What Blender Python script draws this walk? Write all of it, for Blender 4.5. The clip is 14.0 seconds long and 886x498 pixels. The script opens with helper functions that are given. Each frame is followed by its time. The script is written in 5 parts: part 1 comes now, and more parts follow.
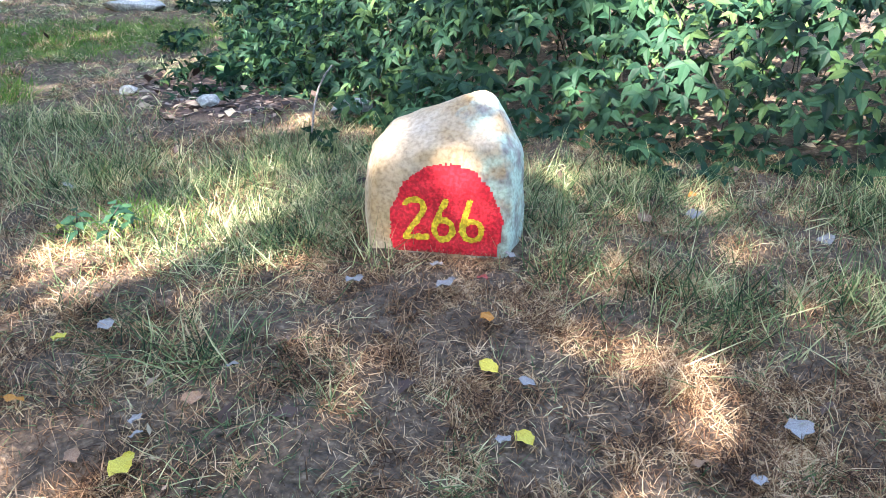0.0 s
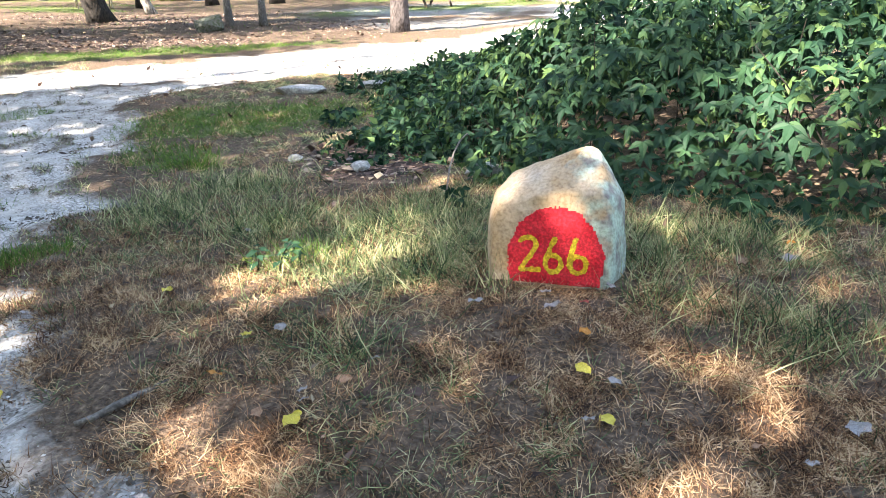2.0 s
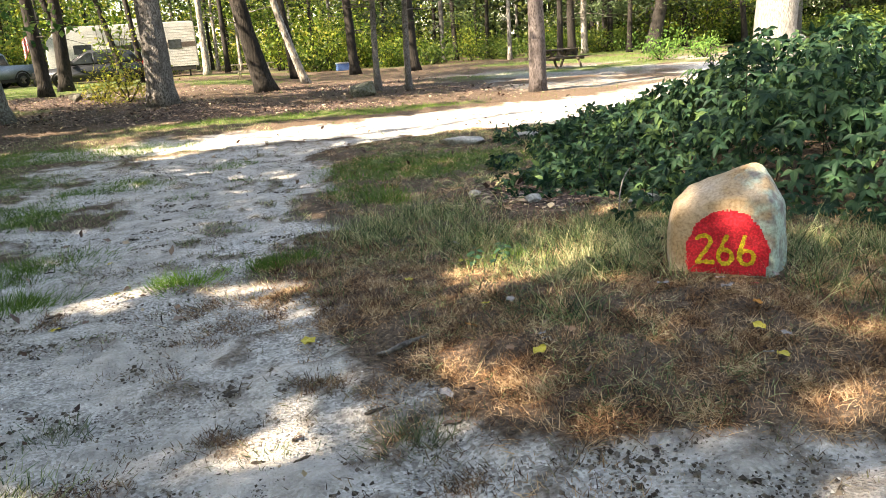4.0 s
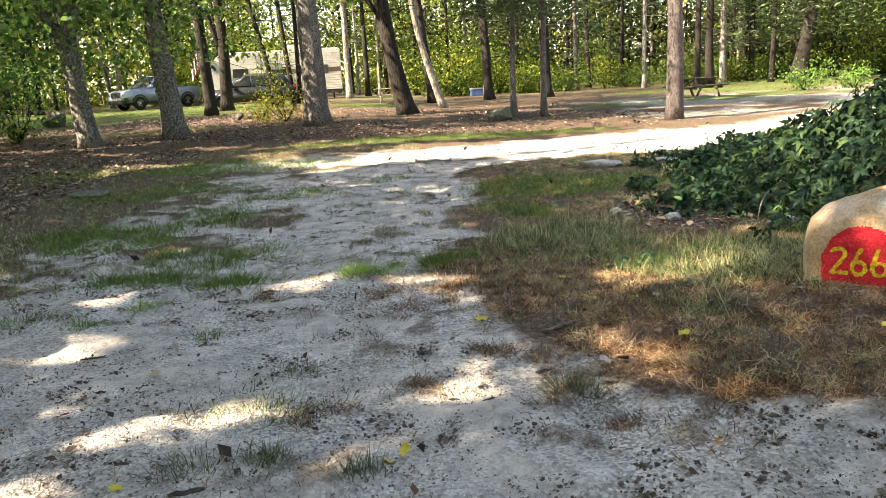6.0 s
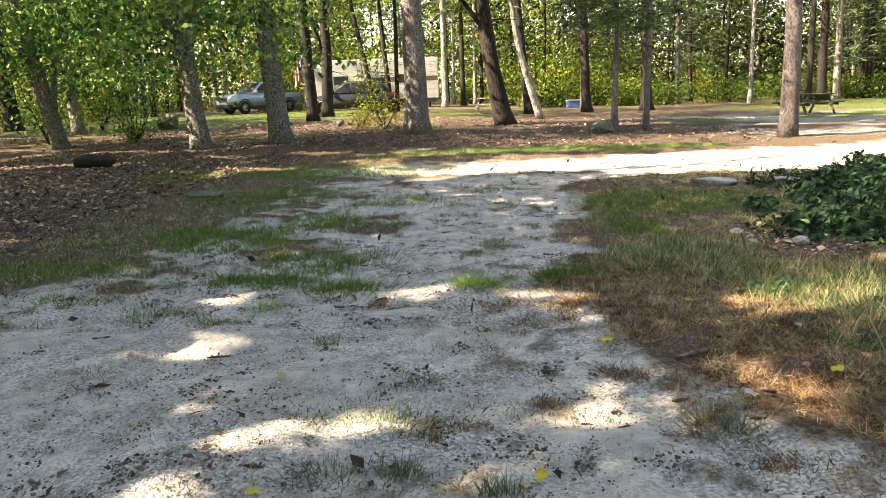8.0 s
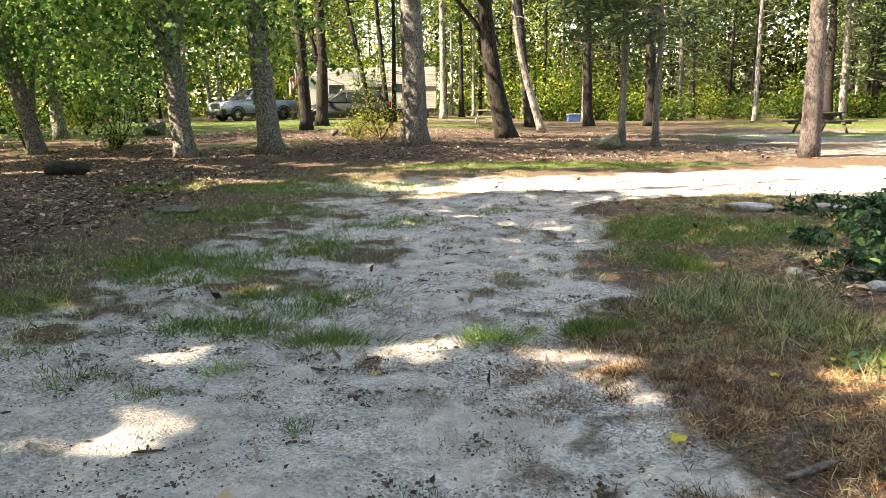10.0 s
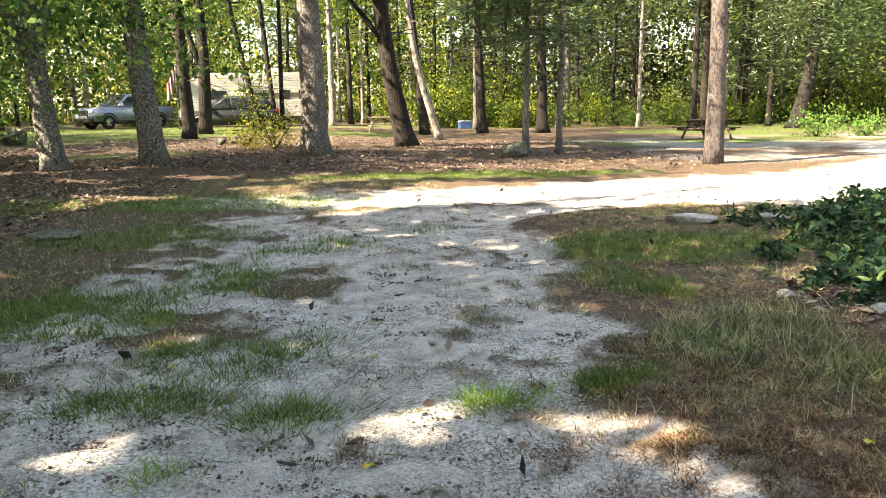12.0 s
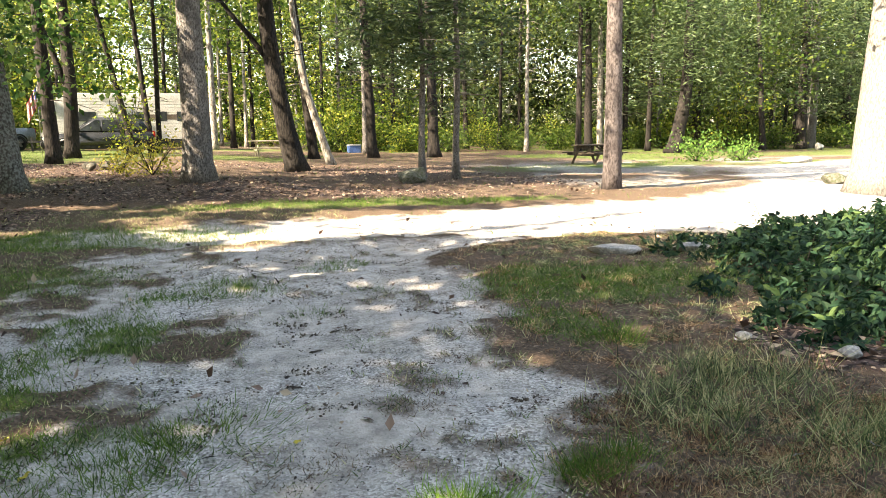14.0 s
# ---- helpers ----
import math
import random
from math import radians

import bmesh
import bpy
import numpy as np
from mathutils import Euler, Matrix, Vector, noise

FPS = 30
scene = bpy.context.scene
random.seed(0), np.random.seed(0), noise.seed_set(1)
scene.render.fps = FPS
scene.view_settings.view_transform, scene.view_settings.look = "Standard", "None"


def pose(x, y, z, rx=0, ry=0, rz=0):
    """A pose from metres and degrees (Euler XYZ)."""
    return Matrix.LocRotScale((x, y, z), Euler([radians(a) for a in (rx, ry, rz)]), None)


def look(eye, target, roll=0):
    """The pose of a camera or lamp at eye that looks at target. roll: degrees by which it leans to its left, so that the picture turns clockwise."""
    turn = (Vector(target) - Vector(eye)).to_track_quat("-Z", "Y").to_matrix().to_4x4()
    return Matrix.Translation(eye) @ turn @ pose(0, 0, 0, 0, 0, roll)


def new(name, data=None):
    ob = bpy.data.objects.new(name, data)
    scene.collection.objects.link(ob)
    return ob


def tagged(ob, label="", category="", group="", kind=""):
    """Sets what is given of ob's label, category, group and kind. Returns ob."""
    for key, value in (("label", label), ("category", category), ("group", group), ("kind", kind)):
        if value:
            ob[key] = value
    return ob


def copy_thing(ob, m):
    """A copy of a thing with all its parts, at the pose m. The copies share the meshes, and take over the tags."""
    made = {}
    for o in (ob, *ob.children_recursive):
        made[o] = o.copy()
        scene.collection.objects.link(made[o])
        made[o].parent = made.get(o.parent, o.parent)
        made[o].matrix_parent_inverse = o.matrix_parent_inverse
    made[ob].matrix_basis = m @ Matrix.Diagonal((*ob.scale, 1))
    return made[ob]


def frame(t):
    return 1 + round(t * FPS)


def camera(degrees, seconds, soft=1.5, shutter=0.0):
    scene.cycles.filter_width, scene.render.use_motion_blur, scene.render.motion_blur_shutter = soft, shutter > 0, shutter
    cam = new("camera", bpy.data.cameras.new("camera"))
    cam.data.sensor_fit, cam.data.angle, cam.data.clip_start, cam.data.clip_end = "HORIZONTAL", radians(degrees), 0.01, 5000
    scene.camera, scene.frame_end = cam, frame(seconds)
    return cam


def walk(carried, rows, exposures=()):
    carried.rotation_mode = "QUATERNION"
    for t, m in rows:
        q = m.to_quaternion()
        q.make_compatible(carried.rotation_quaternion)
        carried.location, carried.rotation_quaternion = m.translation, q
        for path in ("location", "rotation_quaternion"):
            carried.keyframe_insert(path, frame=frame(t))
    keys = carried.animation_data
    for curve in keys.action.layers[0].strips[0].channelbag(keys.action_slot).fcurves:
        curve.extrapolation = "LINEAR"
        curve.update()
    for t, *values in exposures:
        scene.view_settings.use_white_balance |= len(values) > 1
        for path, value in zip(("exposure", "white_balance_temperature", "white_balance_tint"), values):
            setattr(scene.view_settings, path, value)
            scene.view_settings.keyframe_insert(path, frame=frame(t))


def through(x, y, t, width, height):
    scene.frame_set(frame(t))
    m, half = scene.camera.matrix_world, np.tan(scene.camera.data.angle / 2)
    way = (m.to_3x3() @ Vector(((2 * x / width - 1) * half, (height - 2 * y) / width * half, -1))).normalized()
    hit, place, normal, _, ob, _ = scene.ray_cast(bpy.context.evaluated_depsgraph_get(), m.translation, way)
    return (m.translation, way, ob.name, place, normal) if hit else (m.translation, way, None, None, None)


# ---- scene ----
cam = camera(61.8, 14.0, soft=0.8)
PATH = [
    (0, (1.481, 1.776, 1.339), (2.501, 3.243, 0.441), 1.8),
    (0.5, (1.456, 1.703, 1.347), (2.429, 3.225, 0.488), 1.3),
    (1, (1.481, 1.527, 1.368), (2.38, 3.115, 0.549), 0.4),
    (1.5, (1.46, 1.414, 1.379), (2.284, 3.065, 0.607), -0.6),
    (2, (1.295, 1.293, 1.382), (2.034, 3.01, 0.67), -1.6),
    (2.5, (1.069, 1.119, 1.39), (1.746, 2.879, 0.723), -2.2),
    (3, (0.944, 0.915, 1.392), (1.556, 2.717, 0.775), -2.9),
    (3.5, (0.794, 0.69, 1.396), (1.32, 2.528, 0.809), -3.7),
    (4, (0.574, 0.564, 1.38), (1.035, 2.433, 0.837), -3.9),
    (6.5, (0.17, -0.172, 1.418), (0.239, 1.774, 0.965), -3.2),
    (7, (0.137, -0.181, 1.418), (0.133, 1.768, 0.969), -3.2),
    (7.5, (0.058, -0.115, 1.428), (0.008, 1.835, 0.986), -2.9),
    (8, (-0.035, 0.003, 1.427), (-0.111, 1.956, 1.004), -2.2),
    (10.5, (-0.255, 1.426, 1.392), (-0.286, 3.387, 0.998), -0.2),
    (11, (-0.449, 1.647, 1.405), (-0.395, 3.608, 1.015), -0.2),
    (11.5, (-0.579, 1.878, 1.387), (-0.442, 3.837, 1.007), -0.6),
    (12, (-0.691, 2.105, 1.401), (-0.44, 4.052, 1.019), -0.9),
    (12.5, (-0.841, 2.218, 1.419), (-0.45, 4.141, 1.033), -0.8),
    (13, (-0.899, 2.301, 1.411), (-0.427, 4.206, 1.026), -0.8),
    (13.5, (-0.869, 2.534, 1.402), (-0.339, 4.426, 1.029), -0.6),
    (14, (-0.83, 2.948, 1.412), (-0.278, 4.842, 1.088), -0.5),
]
walk(cam, [(t, look(eye, target, roll)) for t, eye, target, roll in PATH],
     exposures=[(0, 3.9, 6400, 10), (1.5, 3.65, 6800, 10), (3, 3.15, 8000, 10), (6.5, 2.92, 9000, 11), (8, 2.92, 9100, 11), (11, 3.08, 9100, 10), (14, 3.05, 8700, 10)])

# ---- light ----
SUN = Vector((-0.70, -0.22, 0.68)).normalized()      # towards the sun
world = bpy.data.worlds.new("sky")
scene.world = world
world.use_nodes = True
sky = world.node_tree.nodes.new("ShaderNodeTexSky")
sky.sky_type, sky.sun_disc = "NISHITA", False
sky.sun_elevation, sky.sun_rotation = math.asin(SUN.z), math.atan2(SUN.x, SUN.y) % (2 * math.pi)
world.node_tree.links.new(sky.outputs[0], world.node_tree.nodes["Background"].inputs[0])
world.node_tree.nodes["Background"].inputs[1].default_value = 0.105
lamp = bpy.data.lights.new("sun", "SUN")
lamp.energy, lamp.angle, lamp.color = 4.0, radians(0.55), (1.0, 0.95, 0.87)
sun = new("sun", lamp)
sun.matrix_world = look(SUN * 60, (0, 0, 0))

# ---- small tools ----
rng = np.random.default_rng(7)


def ss(v):
    v = np.clip(v, 0, 1)
    return v * v * (3 - 2 * v)


def lattice(i, j, seed):
    h = np.sin(i * 127.1 + j * 311.7 + seed * 74.7) * 43758.5453
    return h - np.floor(h)


def wave(x, y, size, seed=0):
    """Smooth random values 0..1 over the plan, with features about size metres wide."""
    x, y = np.asarray(x, float) / size, np.asarray(y, float) / size
    i, j = np.floor(x), np.floor(y)
    u, v = ss(x - i), ss(y - j)
    a, b = lattice(i, j, seed), lattice(i + 1, j, seed)
    c, d = lattice(i, j + 1, seed), lattice(i + 1, j + 1, seed)
    return (a * (1 - u) + b * u) * (1 - v) + (c * (1 - u) + d * u) * v


def land(x, y):
    """Height of the ground without its fine relief."""
    x, y = np.asarray(x, float), np.asarray(y, float)
    return (0.10 * ss((x - 0.9) / 1.0) * ss((6.2 - y) / 2.5) - 0.07 * np.exp(-((y - 7.5) / 2.6) ** 2) * ss((x + 3) / 2)
            + 0.34 * ss((y - 13) / 20) * ss((6 - x) / 9) + 0.18 * np.exp(-((x + 1.4) ** 2 + (y - 20.2) ** 2) / 5.0))


def drive_right(y):
    return np.interp(y, [0.0, 1.6, 2.2, 2.5, 2.7, 3.1, 3.7, 4.3, 5.1, 5.8, 6.4, 7.3, 8.2, 10.9, 11.5, 12.2], [6, 4.2, 2.6, 1.8, 1.3, 1.14, 1.03, 0.86, 0.7, 0.86, 0.98, 1.15, 1.28, 1.65, 2.3, 5.0])


def drive_left(y):
    return np.interp(y, [0, 3, 4.4, 4.9, 5.7, 7.9, 10.4, 12, 13], [-7, -5, -3.4, -2.7, -1.9, -1.15, -0.55, -1.6, -3.0])


def zones(x, y):
    """Shares of bare sand, leaf litter and green turf at a place."""
    x, y = np.asarray(x, float), np.asarray(y, float)
    wob = (wave(x, y, 0.5, 1) - 0.5) * 0.55 + (wave(x, y, 0.17, 2) - 0.5) * 0.25
    drive = ss((drive_right(y) - x + wob * 1.1 + 0.12) / 0.5) * ss((x - drive_left(y) + wob * 2.0) / 0.5) * ss((12.6 - y) / 0.8)
    loose = ss((x - np.interp(y, [4, 4.9, 5.7, 7.9, 10.4, 12], [-4.5, -4.2, -3.6, -3.2, -2.6, -2.6]) + wob * 2) / 0.6) * ss((y - 4) / 1) * ss((12.6 - y) / 0.8) * (x < 0)
    drive = np.maximum(drive, loose * ss((wave(x, y, 0.55, 15) * 0.6 + wave(x, y, 0.2, 16) * 0.4 - 0.27) * 4.0) * 0.95)
    drive = np.maximum(drive, ss(1.4 - ((x - 0.55) / 0.26) ** 2 - ((y - 5.08) / 0.15) ** 2 + wob))
    scrub = ss((wave(x, y, 0.42, 17) * 0.45 + wave(x, y, 0.13, 18) * 0.55 - 0.58) * 6) * ss((y - 1.5) / 1) * (0.55 + 0.45 * ss((x + 0.6) / 0.8))
    drive = drive * (1 - 0.62 * scrub)
    near_edge = np.interp(x, [-6, -1.5, 1.8, 3.2, 6, 9, 14, 30], [13.4, 12.2, 12.2, 11.7, 11.1, 11.3, 12.5, 16])
    far_edge = np.interp(x, [-6, -1, 3, 8, 12, 16, 30], [13.6, 14.9, 15.5, 16.2, 19, 25, 30])
    road = ss((y - near_edge + wob * 1.2) / 0.5) * ss((far_edge - y + wob * 1.5) / 1.0) * ss((x + 4.5 + wob * 3) / 3.0)
    track = ss((x - 5.5) / 3) * ss((y - 17) / 2) * ss((34 - y) / 6) * ss((wave(x, y, 1.7, 8) * 0.6 + wave(x, y, 0.6, 7) * 0.4 - 0.3) * 3) * 0.5
    sand = np.clip(np.maximum(np.maximum(drive, road), track), 0, 1)
    lit_left = ss((-4.0 - x + wob * 2 + (y - 9) * 0.12) / 0.9) * ss((y - 5.0) / 1.5) * ss((19 - y) / 3)
    lit_far = ss((y - 16.6 + wob * 2) / 1.6) * ss((34 - y) / 7) * ss((9.5 - x) / 3) * ss((x + 14) / 4)
    litter = np.maximum(lit_left, lit_far * (0.35 + 0.65 * ss((wave(x, y, 2.6, 9) - 0.25) * 3)))
    bare = np.exp(-(((x - 3.1) / 0.75) ** 2 + ((y - 6.9) / 0.9) ** 2))
    litter = np.maximum(litter, ss((bare - 0.35) * 3)) * (1 - sand)
    green = np.zeros_like(x)
    for cx, cy, rx, ry, k in PATCHES:
        green = np.maximum(green, k * ss(1.35 - ((x - cx) / rx) ** 2 - ((y - cy) / ry) ** 2 + wob * 1.6))
    far_turf = ss((y - 22) / 4) * ss((wave(x, y, 3.3, 4) - 0.4) * 4) * (1 - lit_far * 0.7)
    side_turf = ss((x - 11) / 3) * ss((y - 22) / 3) * ss((40 - y) / 6) * ss((wave(x, y, 4.0, 5) - 0.42) * 4) * 0.9
    green = np.maximum(green, np.maximum(far_turf * 0.8, side_turf))
    return sand, litter, green


# green turf on and beside the drive: centre, half widths, strength
PATCHES = [(0.0, 5.55, 0.20, 0.13, 1), (0.63, 5.66, 0.20, 0.13, 1), (-1.04, 5.55, 0.26, 0.2, 1), (-1.75, 5.75, 0.42, 0.18, 0.9),
           (-1.45, 6.45, 0.5, 0.35, 0.9), (-2.6, 7.6, 0.75, 0.75, 1), (-1.7, 8.6, 0.42, 0.6, 0.9), (-3.6, 6.2, 0.9, 0.45, 0.5),
           (-1.1, 9.8, 0.7, 0.4, 0.7), (-2.9, 10.6, 1.3, 0.7, 0.5), (0.2, 10.8, 0.35, 0.3, 0.6), (-2.5, 13.4, 2.0, 1.0, 0.7),
           (2.0, 16.6, 4.0, 0.7, 0.6), (2.6, 9.2, 1.3, 0.9, 0.8), (1.6, 8.0, 0.5, 0.5, 0.5), (-5.5, 13.5, 1.6, 0.8, 0.5), (-1.8, 4.6, 0.16, 0.1, 0.7),
           (-0.55, 3.0, 0.3, 0.1, 0.4), (-2.9, 5.2, 0.5, 0.12, 0.5), (-8.0, 22.0, 5.0, 1.6, 0.8), (-4.0, 24.5, 3.0, 1.2, 0.9),
           (12.5, 27, 4.0, 2.2, 0.9), (-13, 33, 9, 6, 0.9), (-12, 42, 9, 4, 0.9)]


def turned(mesh, material):
    mesh.materials.append(material)
    return mesh


def part(name, source, material, parent=None, label="", smooth=False):
    """Links a bmesh or a mesh as one object, under a thing where one is given."""
    if isinstance(source, bmesh.types.BMesh):
        mesh = bpy.data.meshes.new(name)
        source.to_mesh(mesh)
        source.free()
    else:
        mesh = source
    if not mesh.materials and material:
        mesh.materials.append(material)
    if smooth:
        mesh.polygons.foreach_set("use_smooth", [True] * len(mesh.polygons))
    ob = new(name, mesh)
    ob.parent = parent
    if label:
        tagged(ob, label)
    return ob


def thing(name, label, category, at=(0, 0, 0), turn=0, group="", kind=""):
    ob = new(name)
    ob.matrix_basis = pose(*at, 0, 0, turn)
    return tagged(ob, label, category, group, kind)


def mesh_of(name, verts, faces):
    mesh = bpy.data.meshes.new(name)
    mesh.from_pydata(np.asarray(verts).tolist(), [], faces if isinstance(faces, list) else faces.tolist())
    mesh.update()
    return mesh


def unit(v):
    return v / np.maximum(np.linalg.norm(v, axis=-1, keepdims=True), 1e-9)


def scatter(name, shape, pos, along, up, size, material):
    """One mesh of many small copies of a shape (verts, faces), each with its own place, direction, normal and size."""
    tv, tf = np.array(shape[0], float), shape[1]
    along = unit(np.asarray(along, float))
    side = unit(np.cross(along, up))
    nrm = np.cross(side, along)
    size = np.asarray(size, float).reshape(-1, 1, 1) if np.ndim(size) < 2 else np.asarray(size, float)[:, None, :]
    t = tv[None] * size
    v = pos[:, None] + t[..., :1] * side[:, None] + t[..., 1:2] * along[:, None] + t[..., 2:] * nrm[:, None]
    n, k = len(pos), len(tv)
    faces = []
    base = np.arange(n) * k
    for f in tf:
        faces.append(base[:, None] + np.array(f)[None])
    if len({len(f) for f in tf}) == 1:
        allf = np.concatenate(faces)
    else:
        allf = [r for f in faces for r in f.tolist()]
    return turned(mesh_of(name, v.reshape(-1, 3), allf), material)


def sphere_dirs(n):
    return unit(rng.normal(size=(n, 3)))


LEAF = ([(0, 0, 0), (-0.28, 0.4, 0.06), (0, 0.45, 0), (0.28, 0.4, 0.06), (0, 1, -0.05)], [(0, 2, 1), (0, 3, 2), (1, 2, 4), (2, 3, 4)])
FLAKE = ([(0, 0, 0), (-0.34, 0.45, 0.08), (0.34, 0.5, 0.08), (0, 1, 0)], [(0, 2, 1), (1, 2, 3)])
BLADE = ([(-0.5, 0, 0), (0.5, 0, 0), (-0.38, 0.5, 0.10), (0.38, 0.5, 0.10), (0, 1, 0.42)], [(0, 1, 3), (0, 3, 2), (2, 3, 4)])


def tube(points, radii, seg=10, rough=0.0, seed=0.0, cap=True):
    """A bent, tapering tube through points, as (verts, faces)."""
    pts = [Vector(p) for p in points]
    verts, faces = [], []
    ref = Vector((0.31, 0.95, 0.05))
    for i, p in enumerate(pts):
        d = (pts[min(i + 1, len(pts) - 1)] - pts[max(i - 1, 0)]).normalized()
        a = d.cross(ref)
        a = (a if a.length > 0.1 else d.cross(Vector((1, 0, 0)))).normalized()
        b = d.cross(a)
        for k in range(seg):
            an = 2 * math.pi * k / seg
            r = radii[i] * (1 + rough * noise.noise((math.cos(an) * 1.6 + seed, math.sin(an) * 1.6, p.z * 0.9 + seed)))
            verts.append(p + a * (math.cos(an) * r) + b * (math.sin(an) * r))
    for i in range(len(pts) - 1):
        for k in range(seg):
            faces.append((i * seg + k, i * seg + (k + 1) % seg, (i + 1) * seg + (k + 1) % seg, (i + 1) * seg + k))
    if cap:
        faces.append(tuple(range(seg))[::-1])
        faces.append(tuple((len(pts) - 1) * seg + k for k in range(seg)))
    return verts, faces


def tubes(name, list_of_tubes):
    verts, faces = [], []
    for v, f in list_of_tubes:
        o = len(verts)
        verts += [tuple(p) for p in v]
        faces += [tuple(i + o for i in q) for q in f]
    return mesh_of(name, verts, faces)


def box(bm, lo, hi, bevel=0.0, m=None):
    c = [(a + b) / 2 for a, b in zip(lo, hi)]
    s = [abs(b - a) for a, b in zip(lo, hi)]
    made = bmesh.ops.create_cube(bm, size=1, matrix=(m or Matrix()) @ Matrix.Translation(c) @ Matrix.Diagonal((*s, 1)))
    if bevel:
        edges = list({e for v in made["verts"] for e in v.link_edges})
        bmesh.ops.bevel(bm, geom=edges, offset=bevel, segments=2, affect="EDGES")
    return bm


# ---- materials ----
def material(name, rough=0.85):
    m = bpy.data.materials.new(name)
    m.use_nodes = True
    n = m.node_tree.nodes
    b = n["Principled BSDF"]
    b.inputs["Roughness"].default_value = rough
    b.inputs["Specular IOR Level"].default_value = 0.3
    return m, n, m.node_tree.links, b


def mottled(name, c1, c2, c3=None, scale=3.0, fine=40.0, rough=0.85, bump=0.4, metal=0.0, depth=0.01, stretch=(1, 1, 1)):
    """Paint, wood, bark or stone: two scales of noise between colours, with relief."""
    m, n, l, b = material(name, rough)
    co = n.new("ShaderNodeTexCoord")
    mp = n.new("ShaderNodeMapping")
    mp.inputs["Scale"].default_value = stretch
    l.new(co.outputs["Object"], mp.inputs[0])
    a, f = n.new("ShaderNodeTexNoise"), n.new("ShaderNodeTexNoise")
    a.inputs["Scale"].default_value, f.inputs["Scale"].default_value = scale, fine
    a.inputs["Detail"].default_value, f.inputs["Detail"].default_value = 4, 6
    l.new(mp.outputs[0], a.inputs["Vector"])
    l.new(mp.outputs[0], f.inputs["Vector"])
    r = n.new("ShaderNodeValToRGB")
    r.color_ramp.elements[0].position, r.color_ramp.elements[1].position = 0.35, 0.65
    r.color_ramp.elements[0].color, r.color_ramp.elements[1].color = (*c1, 1), (*c2, 1)
    l.new(a.outputs[0], r.inputs[0])
    mix = n.new("ShaderNodeMixRGB")
    mix.blend_type = "MULTIPLY" if c3 is None else "MIX"
    l.new(r.outputs[0], mix.inputs[1])
    fr = n.new("ShaderNodeValToRGB")
    fr.color_ramp.elements[0].position, fr.color_ramp.elements[1].position = 0.42, 0.62
    l.new(f.outputs[0], fr.inputs[0])
    if c3 is None:
        mix.inputs[0].default_value = 0.45
        l.new(fr.outputs[0], mix.inputs[2])
    else:
        l.new(fr.outputs[0], mix.inputs[0])
        mix.inputs[2].default_value = (*c3, 1)
    l.new(mix.outputs[0], b.inputs["Base Color"])
    b.inputs["Metallic"].default_value = metal
    bu = n.new("ShaderNodeBump")
    bu.inputs["Strength"].default_value, bu.inputs["Distance"].default_value = bump, depth
    l.new(f.outputs[0], bu.inputs["Height"])
    l.new(bu.outputs[0], b.inputs["Normal"])
    return m


def leafy(name, colours, through=0.4, rough=0.5, island=True, gloss=0.25, patch=0.0, size=9.0):
    """Foliage: colour varies leaf by leaf and, where patch is given, from tuft to tuft; light shines through."""
    m, n, l, b = material(name, rough)
    b.inputs["Specular IOR Level"].default_value = gloss
    if island:
        src = n.new("ShaderNodeNewGeometry").outputs["Random Per Island"]
    else:
        src = n.new("ShaderNodeObjectInfo").outputs["Random"]
    r = n.new("ShaderNodeValToRGB")
    el = r.color_ramp.elements
    while len(el) < len(colours):
        el.new(0.5)
    for i, c in enumerate(colours):
        el[i].position, el[i].color = i / (len(colours) - 1), (*c, 1)
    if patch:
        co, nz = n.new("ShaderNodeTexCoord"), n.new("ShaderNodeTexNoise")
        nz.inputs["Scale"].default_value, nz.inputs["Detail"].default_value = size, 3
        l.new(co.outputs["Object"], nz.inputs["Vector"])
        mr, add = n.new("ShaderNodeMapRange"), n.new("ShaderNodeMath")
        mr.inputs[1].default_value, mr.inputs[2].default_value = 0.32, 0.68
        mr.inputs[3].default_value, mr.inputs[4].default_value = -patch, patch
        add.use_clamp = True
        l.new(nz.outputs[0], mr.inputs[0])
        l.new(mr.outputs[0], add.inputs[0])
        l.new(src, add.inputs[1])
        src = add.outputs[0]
    l.new(src, r.inputs[0])
    l.new(r.outputs[0], b.inputs["Base Color"])
    tr, mx = n.new("ShaderNodeBsdfTranslucent"), n.new("ShaderNodeMixShader")
    l.new(r.outputs[0], tr.inputs[0])
    mx.inputs[0].default_value = through
    l.new(b.outputs[0], mx.inputs[1])
    l.new(tr.outputs[0], mx.inputs[2])
    l.new(mx.outputs[0], n["Material Output"].inputs[0])
    return m


